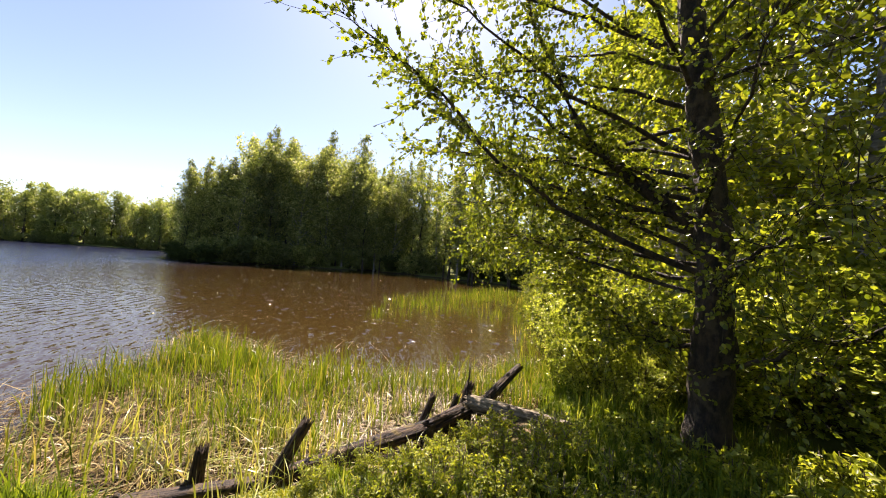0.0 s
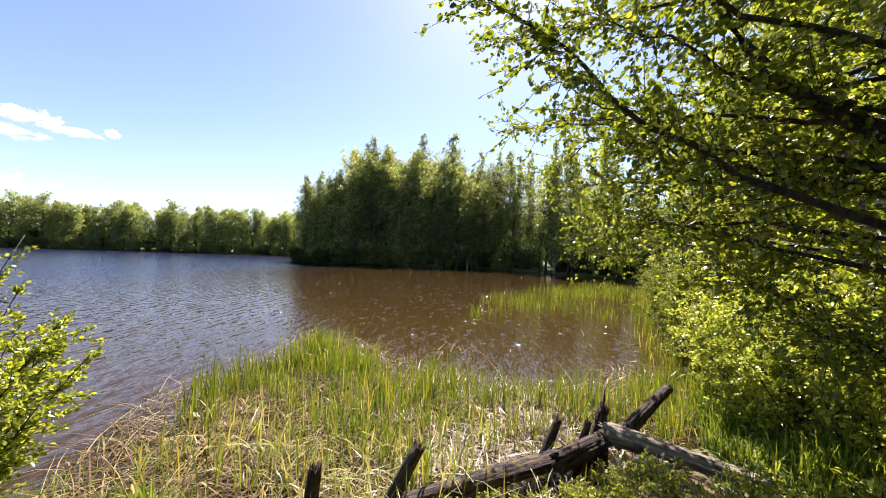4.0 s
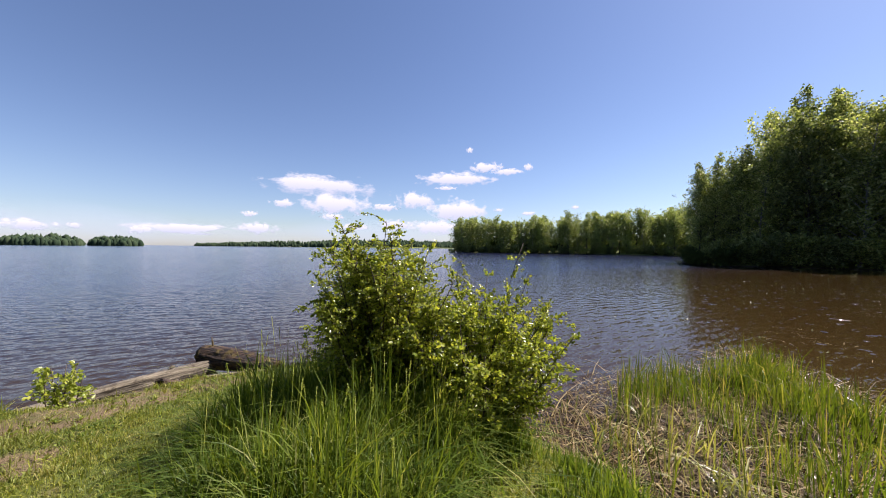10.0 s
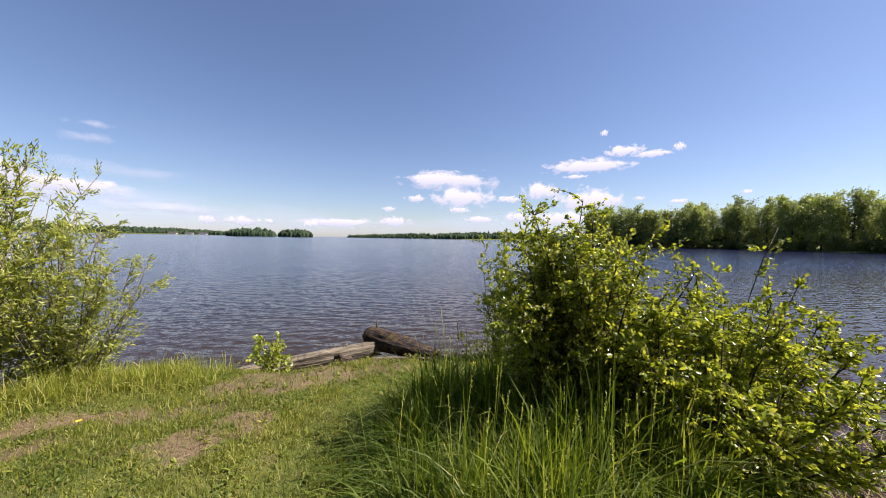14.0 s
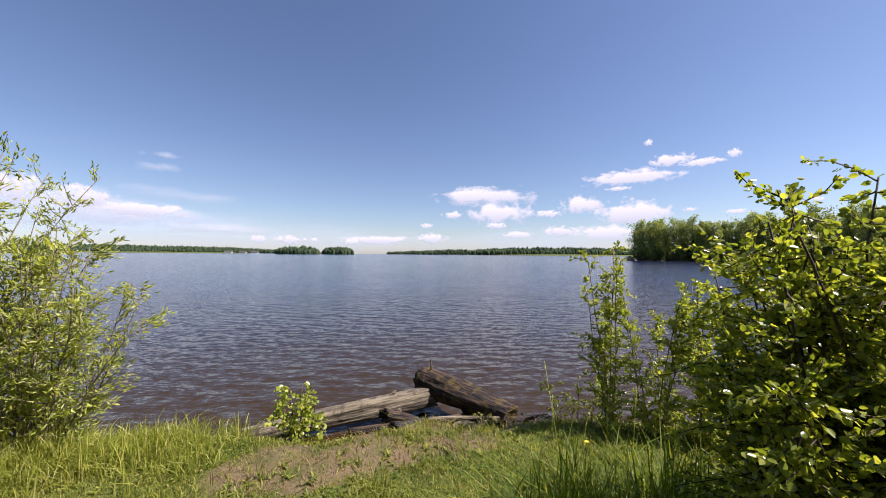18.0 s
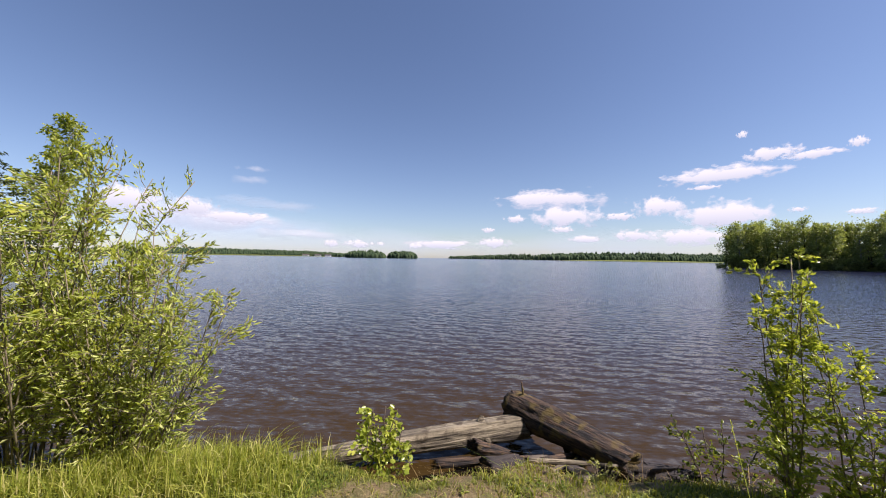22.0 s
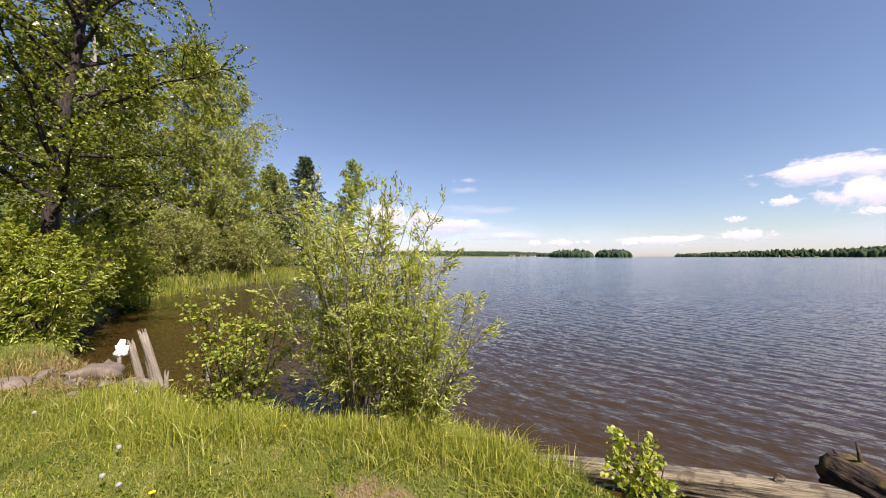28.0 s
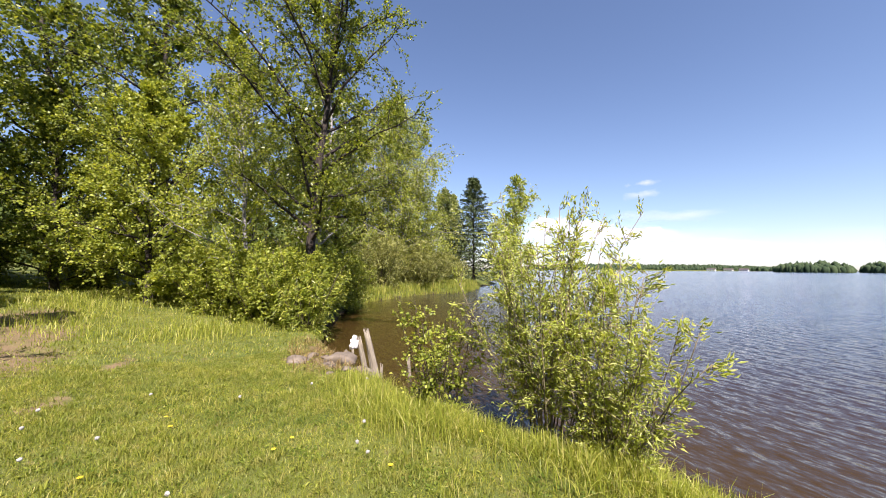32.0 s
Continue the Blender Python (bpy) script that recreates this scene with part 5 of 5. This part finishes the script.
for n, (x, y, r) in enumerate(((-0.5, 5.0, 0.13), (0.45, 4.93, 0.1), (0.78, 5.2, 0.14), (-0.6, 5.4, 0.15))):
    rock(x, y, r, 345 + n, ROCK, "grey-brown stone at the lake's edge", 0.5)

# right log pile
log("fallen_log", (2.98, -0.5, 0.1), (3.8, -2.35, 0.16), 0.07, 0.085, ROTWOOD, "long dark rotten log at the reed edge", 240)
log("fallen_log", (3.7, -2.45, 0.38), (2.92, -3.12, 0.43), 0.1, 0.08, GREYWOOD, "pale weathered log lying up the bank", 241, flat=0.8)
log("fallen_log", (3.78, -2.55, 0.26), (4.05, -3.2, 0.68), 0.065, 0.05, ROTWOOD, "dark log end rising from the reeds", 242, 0.05)
log("fallen_log", (3.42, -1.9, 0.26), (3.86, -2.72, 0.36), 0.08, 0.07, ROTWOOD, "short dark log lying on the long one", 243, 0.08)
STUMPS = [(3.78, -2.26, 0.52, 0.085, 0.12, -0.22), (3.74, -2.12, 0.4, 0.06, 0.06, -0.16), (3.74, -1.78, 0.4, 0.06, 0.1, -0.22), (3.8, -2.42, 0.44, 0.09, 0.02, 0.0), (2.95, -0.38, 0.5, 0.085, 0.12, -0.3), (3.02, 0.1, 0.34, 0.075, 0.01, -0.02), (3.72, -2.38, 0.74, 0.012, 0.0, -0.02)]
for n, (x, y, h, r, lx, ly) in enumerate(STUMPS):
    log("broken_stump", (x, y, -0.1), (x + lx, y + ly, h), r * 0.82, r * 0.6, ROTWOOD, "short broken dark stump standing in the mud", 250 + n, 0.07, 0, 14)
log("fallen_log", (2.72, 0.86, 0.1), (2.92, -0.3, 0.1), 0.1, 0.09, ROTWOOD, "old brown squared beam sunk in the reed mud", 258, flat=0.55)
rock(2.86, -0.98, 0.24, 260, PALEROCK, "pale pinkish boulder at the reed edge", 0.5)
rock(2.72, 0.2, 0.14, 261, PALEROCK, "small pale stone at the reed edge", 0.5)
rock(2.78, -0.2, 0.12, 263, ROCK, "small grey stone beside the beam", 0.5)
rock(3.2, -2.62, 0.2, 262, ROCK, "pale stone behind the logs", 0.4)

# left: stakes and stones at the bank
for n, (x, y, h, r, lx, ly) in enumerate(((-7.36, 3.52, 0.76, 0.085, -0.1, -0.2), (-7.42, 3.36, 0.62, 0.065, -0.1, -0.16), (-7.24, 3.55, 0.12, 0.045, 0.0, 0.0), (-7.08, 4.06, 0.24, 0.05, 0.02, -0.04), (-7.3, 3.06, 0.5, 0.035, 0.0, -0.03))):
    ob = log("wooden_stake", (x, y, -0.25), (x + lx, y + ly, h), r, r * 0.62, STAKEWOOD, "split weathered wooden stake standing in the shallows", 270 + n, 0.14, 0, 12)
    ob["category"] = "stake"
bag = rock(-7.33, 3.04, 0.1, 280, WHITEWALL, "crumpled white plastic bag caught on a bank post", 1.15, 0.42)
bag.name, bag["category"] = "plastic_bag", "bag"
for vert in bag.data.vertices:
    vert.co *= 0.95 + 0.7 * noise.noise(vert.co * 18) + 0.3 * noise.noise(vert.co * 48)
for n, (x, y, r) in enumerate(((-7.05, 3.1, 0.27), (-6.75, 2.95, 0.2), (-7.0, 2.75, 0.3), (-7.3, 2.1, 0.2), (-6.45, 2.75, 0.1), (-7.45, 2.9, 0.24), (-7.55, 2.35, 0.13), (-6.55, 3.1, 0.2), (-6.9, 2.55, 0.12), (-7.35, 2.55, 0.1), (-6.4, 2.5, 0.06), (-6.7, 2.6, 0.07), (-7.0, 3.15, 0.13))):
    rock(x, y, r, 290 + n, ROCK, "grey-pink angular stone on the worn bank", 0.95 if r == 0.24 else 0.5)


# ---- grass, reeds, litter ----
def scatter(rng, n, x0, x1, y0, y1, keep):
    x, y = rng.uniform(x0, x1, n), rng.uniform(y0, y1, n)
    z = height(x, y)
    ok = keep(x, y, z, rng.uniform(0, 1, n))
    return np.stack([x[ok], y[ok], z[ok] - 0.01], 1)


def stuff(name, sets, mat, label, category):
    v, t, n = [], [], 0
    for a, b in sets:
        v.append(a)
        t.append(b + n)
        n += len(a)
    return tagged(new(name, mesh_of(name, np.concatenate(v), np.concatenate(t), mat)), label, category, kind="stuff")


rng = np.random.default_rng(300)
bare = lambda x, y, r: r > wear(x, y) * 1.05 - 0.04 + 0.25 * (wobble(x, y, 3.0) > 0.9)
near = scatter(rng, 370000, -8.05, 2.2, -0.4, 5.2, lambda x, y, z, r: (z > 0.2) & ((x < -1.6) | (y > 1.8)) & bare(x, y, r))
trod = scatter(rng, 90000, -1.65, 2.9, -3.4, 1.85, lambda x, y, z, r: (z > 0.2) & (r > wear(x, y)))
nook = scatter(rng, 26000, 2.1, 3.1, 1.4, 5.0, lambda x, y, z, r: z > 0.1)
side = scatter(rng, 110000, -8.05, -1.6, -3.6, -0.4, lambda x, y, z, r: (z > 0.2) & bare(x, y, r))
far = scatter(rng, 90000, -22, -8, -9, 5, lambda x, y, z, r: (z > 0.2) & bare(x, y, r))
slope = scatter(rng, 56000, 0.6, 5.4, -5.4, -0.8, lambda x, y, z, r: (z > 0.12) & ((y < -0.9) | (x > 2.55)) & (r > wear(x, y) * 0.8) & (r < np.where((x > 2.5) & (y > -3.2), 0.16, 0.75) + 0.3 * wobble(x, y, 1.5)))
stuff("bank_weeds", [blades(rng, slope, 0.11, 0.011, 0.7, 0.5, 0.7)], TALL, "short shaded weeds and grass on the bank", "grass")
stuff("lawn_grass", [blades(rng, near, 0.04 + 0.024 * (wobble(near[:, 0], near[:, 1], 1.3) > 0.2), 0.0056, 0.95, 0.55, 0.7), blades(rng, side, 0.055, 0.0062, 0.9, 0.55, 0.7), blades(rng, trod, 0.05, 0.0075, 0.95, 0.55, 0.7), blades(rng, nook, 0.11, 0.0075, 0.8, 0.55, 0.6), blades(rng, far, 0.075, 0.011, 0.7)], GRASS, "short yellow-green trodden grass", "grass")

p = scatter(rng, 90000, -6.5, 1.4, 0.0, 5.0, lambda x, y, z, r: (z > 0.25) & (wobble(x, y, 2.1) + 0.5 * wobble(x, y, 5.0) > 0.55 + r * 0.5) & (wear(x, y) < 0.55))
p[:, 2] += rng.uniform(0.015, 0.045, len(p))
stuff("clover", [leaves(rng, p, 0.019, 0.85, 0.85, None, 0.0, 0.4, 0.05)], TALL, "low dark green clover patches in the grass", "clover")


def rosettes(rng, spots, per, leaf):
    """Flat rosettes of broad leaves, as of plantain and dandelion."""
    at, along = np.repeat(spots, per, 0), rng.normal(0, 1, (len(spots) * per, 3))
    along[:, 2] = np.abs(along[:, 2]) * 0.35 + 0.25
    return leaves(rng, at + (0, 0, 0.015), leaf, 0.3, 0.9, along * 3, 0.0, 0.45, 0.08, True)


p = scatter(rng, 2600, -7.5, 2.2, -1.8, 4.9, lambda x, y, z, r: (z > 0.25) & (wobble(x, y, 0.8) + wobble(x, y, 3.1) > -0.6 + r))
stuff("broad_weeds", [rosettes(rng, p, 7, 0.042)], ROSETTE, "flat light green rosettes of broad weeds in the lawn", "weed")
p = scatter(rng, 2600, -7.5, 2.2, -1.8, 4.9, lambda x, y, z, r: (z > 0.25) & (wear(x, y) < 0.2) & ((x < -2.2) | (y < 2.4) | (r < 0.2)) & (wobble(x, y, 1.1) > -0.5 + r))
stuff("grass_clumps", [blades(rng, np.repeat(p, 14, 0) + np.column_stack([rng.normal(0, 0.025, (len(p) * 14, 2)), np.zeros(len(p) * 14)]), 0.085, 0.006, 0.9, 0.5, 0.6)], GRASS, "taller yellow-green clumps in the lawn", "grass")
p = scatter(rng, 9000, -9.2, -6.4, 2.0, 3.5, lambda x, y, z, r: (z > 0.1) & (r < 0.1 + 0.25 * (wobble(x, y, 1.4) > 0.2)))
q = scatter(rng, 16000, -2.9, 1.6, 2.4, 5.1, lambda x, y, z, r: (z > 0.12) & (r < wear(x, y) * 0.5 + 0.25 * (y > 4.4)))
litter = blades(rng, q, 0.07, 0.004, 2.2, 0.95, 0.6)
litter[0][:, 2] = np.minimum(litter[0][:, 2], np.repeat(q[:, 2] + 0.025, 5))
stuff("dry_grass", [blades(rng, p, 0.17, 0.006, 0.9, 0.5, 0.6, True), litter], STRAW, "dry tan grass on the worn bank", "grass")


def tufts(rng, spots, per, spread, tall, width, lean, bend=False):
    out = []
    for x, y, s in spots:
        p = np.stack([x + rng.normal(0, spread * s, per), y + rng.normal(0, spread * s, per)], 1)
        z = height(p[:, 0], p[:, 1])
        ok = z > 0.02
        out.append(blades(rng, np.column_stack([p[ok], z[ok] - 0.02]), tall * s, width, lean, bend=bend))
    return out


tall = [(float(x), float(y), float(s)) for x, y, s in zip(rng.uniform(-0.2, 1.9, 190), rng.uniform(1.2, 3.5, 190), rng.uniform(0.75, 1.2, 190))]
tall = [(x, y, s * min(1.0, 0.62 + 0.5 * max(x, 0.0))) for x, y, s in tall]
tall = [q for q in tall if ((q[0] - 0.98) / 0.86) ** 2 + ((q[1] - 2.3) / 1.02) ** 2 < 1 and not (q[0] > 1.25 and q[1] > 3.1)]
fringe = [(float(x), float(y), float(s)) for x, y, s in zip(rng.uniform(-6.2, -1.7, 230), rng.uniform(2.3, 4.9, 230), rng.uniform(0.5, 1, 230))]
fringe = [q for q in fringe if q[0] > -5.7 and abs(float(inside(SHORE, np.array([q[0]]), np.array([q[1]]))[0]) - 0.5) < 0.5]
thick = [(float(x), float(y), float(s)) for x, y, s in zip(rng.uniform(0.2, 3.6, 46), rng.uniform(-5.2, -2.6, 46), rng.uniform(0.5, 0.9, 46))]
thick = [q for q in thick if not (q[0] > 2.5 and q[1] > -3.7)] + [(x, y, 0.8) for x, y in ((4.0, -4.0), (4.4, -4.2), (4.7, -4.4), (5.0, -4.6), (3.7, -4.1), (4.3, -3.9), (4.8, -4.2))]
rim = [(float(x), float(y), float(s)) for x, y, s in zip(rng.uniform(2.0, 2.75, 30), rng.uniform(0.5, 2.0, 30), rng.uniform(0.35, 0.7, 30))]
meadow = [(float(x), float(y), float(s)) for x, y, s in zip(rng.uniform(-20, -10.5, 60), rng.uniform(-5.5, 2.5, 60), rng.uniform(0.6, 1.2, 60))]
stuff("tall_grass", tufts(rng, tall, 60, 0.09, 0.5, 0.0085, 0.75, True) + tufts(rng, tall, 150, 0.15, 0.4, 0.009, 1.1, True) + tufts(rng, tall[::3], 70, 0.06, 0.6, 0.0095, 0.8, True) + tufts(rng, thick, 160, 0.2, 0.4, 0.011, 0.5) + tufts(rng, rim, 180, 0.16, 0.4, 0.01, 0.5), TALL, "tall lush dark green grass around the bushes", "grass")
stuff("bank_grass", tufts(rng, fringe, 300, 0.2, 0.27, 0.0055, 0.75, True) + tufts(rng, meadow, 130, 0.5, 0.3, 0.012, 0.5), BANKGRASS, "long pale green grass along the bank", "grass")

heads = [(q[0] + float(dx), q[1] + float(dy)) for q in tall[::3] for dx, dy in rng.normal(0, 0.14, (2, 2))]
foot = np.array([(x, y, z_at(x, y)) for x, y in heads])
tip = foot + np.column_stack([rng.normal(0, 0.09, (len(foot), 2)), rng.uniform(0.55, 0.85, len(foot))])
stalks = Tubes()
for a, b in zip(foot, tip):
    stalks.add([a, a * 0.45 + b * 0.55 + (0, 0, 0.02), b], [0.0016, 0.0014, 0.001], 4)
stalk_v, stalk_t = np.concatenate(stalks.v), np.concatenate(stalks.f)
spike = np.repeat(tip, 26, 0) - np.repeat(tip - foot, 26, 0) * rng.uniform(0, 0.13, len(tip) * 26)[:, None]
stuff("flowering_grass", [(stalk_v, stalk_t), leaves(rng, spike, 0.011, 0.4, 0.2, np.repeat((tip - foot) * 1.3, 26, 0))], LEAF_WILLOW, "thin grass stalks with pale green seed spikes", "grass")

marsh = lambda x, y: inside(MARSH, x, y)
p = scatter(rng, 42000, 2.6, 10, -5, 3.3, lambda x, y, z, r: (marsh(x, y) > 0.0) & (r < np.clip((x - 2.4) / 3.2, 0.12, 1) * (0.46 + 0.5 * wobble(x, y, 0.9))))
q = scatter(rng, 15000, 3.6, 10, -5, 3.3, lambda x, y, z, r: (np.abs(marsh(x, y) - 0.5) < 0.5) & (x > 4.2) & (r < 0.8 + 0.5 * wobble(x, y, 1.1)))
bed = [(11.5, -1.5), (13, -1.8), (17, -2.6), (25, -7.5), (31, -14), (27, -15.5), (18, -10.5), (11, -6.8), (12.5, -3.6)]
p2 = scatter(rng, 15000, 11, 31, -16, -1, lambda x, y, z, r: (inside(bed, x, y) > 0) & (r < 0.3 + 0.5 * wobble(x, y, 0.35)))
p2[:, 2] = -0.05
shore_reeds = scatter(rng, 30000, 4.5, 34, -22, -4, lambda x, y, z, r: (z > -0.35) & (z < 0.3) & (marsh(x, y) < 0))
far_bank = scatter(rng, 26000, -36, -19, 5, 22, lambda x, y, z, r: (z > -0.25) & (z < 0.5))
stuff("inlet_reeds", [blades(rng, far_bank, 0.55, 0.04, 0.3)], GRASS, "bright yellow-green reed strip along the inlet", "reeds")
stuff("reeds", [blades(rng, p, 0.4 * (1 + 0.3 * wobble(p[:, 0], p[:, 1], 1.7)), 0.011, 0.36, 0.5, 0.6), blades(rng, q, 0.46 * (1 + 0.2 * wobble(q[:, 0], q[:, 1], 1.7)), 0.011, 0.28, 0.4, 0.5), blades(rng, p2, 0.42, 0.018, 0.3, 0.5, 0.6), blades(rng, shore_reeds, 0.6, 0.02, 0.3)], REED, "sunlit yellow-green reeds standing in shallow water", "reeds")
p = scatter(rng, 32000, 2.4, 9.5, -5, 3.2, lambda x, y, z, r: (marsh(x, y) > -0.1) & (z < 0.2) & ((z > 0.0) | (r < np.where(x > 4.2, 0.25, 0.7))))
p[:, 2] = np.maximum(p[:, 2], 0.0) + 0.012
sedge = scatter(rng, 9000, 2.6, 6.2, -3.6, 2.9, lambda x, y, z, r: (marsh(x, y) > 0.0) & (z < 0.25) & (r < 0.55 + 0.5 * wobble(x, y, 1.2) - np.clip((x - 3.4) / 1.8, 0, 0.8)))
stuff("bent_sedge", [blades(rng, sedge, 0.34, 0.011, 0.95, 0.55, 0.5, True)], SEDGE, "pale bent sedge leaves over the mud", "sedge")
s = scatter(rng, 2600, 7, 26, -11, 2.6, lambda x, y, z, r: (r < 0.5 + wobble(x, y, 0.5)))
s[:, 2] = 0.006
b1, b2 = blades(rng, p, 0.22, 0.011, 2.6, 0.95), blades(rng, s, 0.13, 0.014, 2.2, 0.95)
for b in (b1, b2):
    b[0][:, 2] = 0.008 + (b[0][:, 2] - 0.008).clip(0) * 0.45
b2[0][:, 2] = 0.007
stuff("dead_reeds", [b1, b2], STRAW, "pale matted dead reeds lying on the mud", "reeds")


# Floating leaves whose pale colour stands in for sun glints on the bay.
p = scatter(rng, 4200, 9, 46, -17, 9, lambda x, y, z, r: (z < -0.2) & (r < 0.12 + 0.5 * (wobble(x, y, 0.22) > 0.75) + 0.5 * (np.abs(inside(bed, x, y)) < 0.8)))
p[:, 2] = 0.007
pads = leaves(rng, p, 0.042, 0.85, 1.0, None, 0.0, 0.5, 0.0, True)
pads[0][:, 2] = 0.006 + (pads[0][:, 2] - 0.006).clip(0, 0.03)
stuff("floating_leaves", [pads], PAD, "small pale leaves floating on the brown bay, standing in for glints", "water plant")


# ---- flowers ----
def dandelion(x, y, seed, kind):
    rng = np.random.default_rng(seed)
    z = z_at(x, y)
    tall = rng.uniform(0.07, 0.14) if kind == "puff" else rng.uniform(0.05, 0.12)
    root = new("dandelion")
    root.location = (x, y, z)
    part("stalk", Tubes().add([(0, 0, -0.02), (0.004, 0.003, tall * 0.5), (0.01, 0, tall)], [0.003, 0.0025, 0.002], 5).mesh("stalk", TALL), root)
    bm = bmesh.new()
    if kind == "puff":
        bmesh.ops.create_icosphere(bm, subdivisions=2, radius=0.017)
        for vert in bm.verts:
            vert.co *= rng.uniform(0.75, 1.15)
    else:
        for ring, (n, r) in enumerate(((11, 0.02), (8, 0.013))):
            for i in range(n):
                a = i * 2 * math.pi / n + ring * 0.3
                c, s = math.cos(a), math.sin(a)
                w = 0.0045
                vs = [bm.verts.new(q) for q in ((0, 0, 0.002 * ring), (c * r * 0.7 - s * w, s * r * 0.7 + c * w, 0.004), (c * r, s * r, 0.003), (c * r * 0.7 + s * w, s * r * 0.7 - c * w, 0.004))]
                bm.faces.new(vs)
    me = bpy.data.meshes.new("head")
    bm.to_mesh(me)
    me.materials.append(PUFF if kind == "puff" else YELLOW)
    part("head", me, root).location = (0.01, 0, tall)
    tagged(root, "white dandelion seed head in the grass" if kind == "puff" else "yellow dandelion flower in the grass", "flower", "seed heads" if kind == "puff" else "yellow flowers")


for n in range(15):
    dandelion(float(rng.uniform(-6.5, -1.8)), float(rng.uniform(-0.4, 3.4)), 400 + n, "puff")
for n, (x, y) in enumerate(((1.12, 3.95), (-4.4, 3.35), (-4.3, 3.4), (-4.0, 3.5), (-4.1, 3.45), (-3.7, 3.5), (-4.6, 3.3), (-4.2, 3.55), (-5.2, 3.1))):
    dandelion(x, y, 450 + n, "yellow")
for n in range(16):
    dandelion(float(rng.uniform(-5.5, -1.5)), float(rng.uniform(0.4, 3.2)), 470 + n, "yellow")
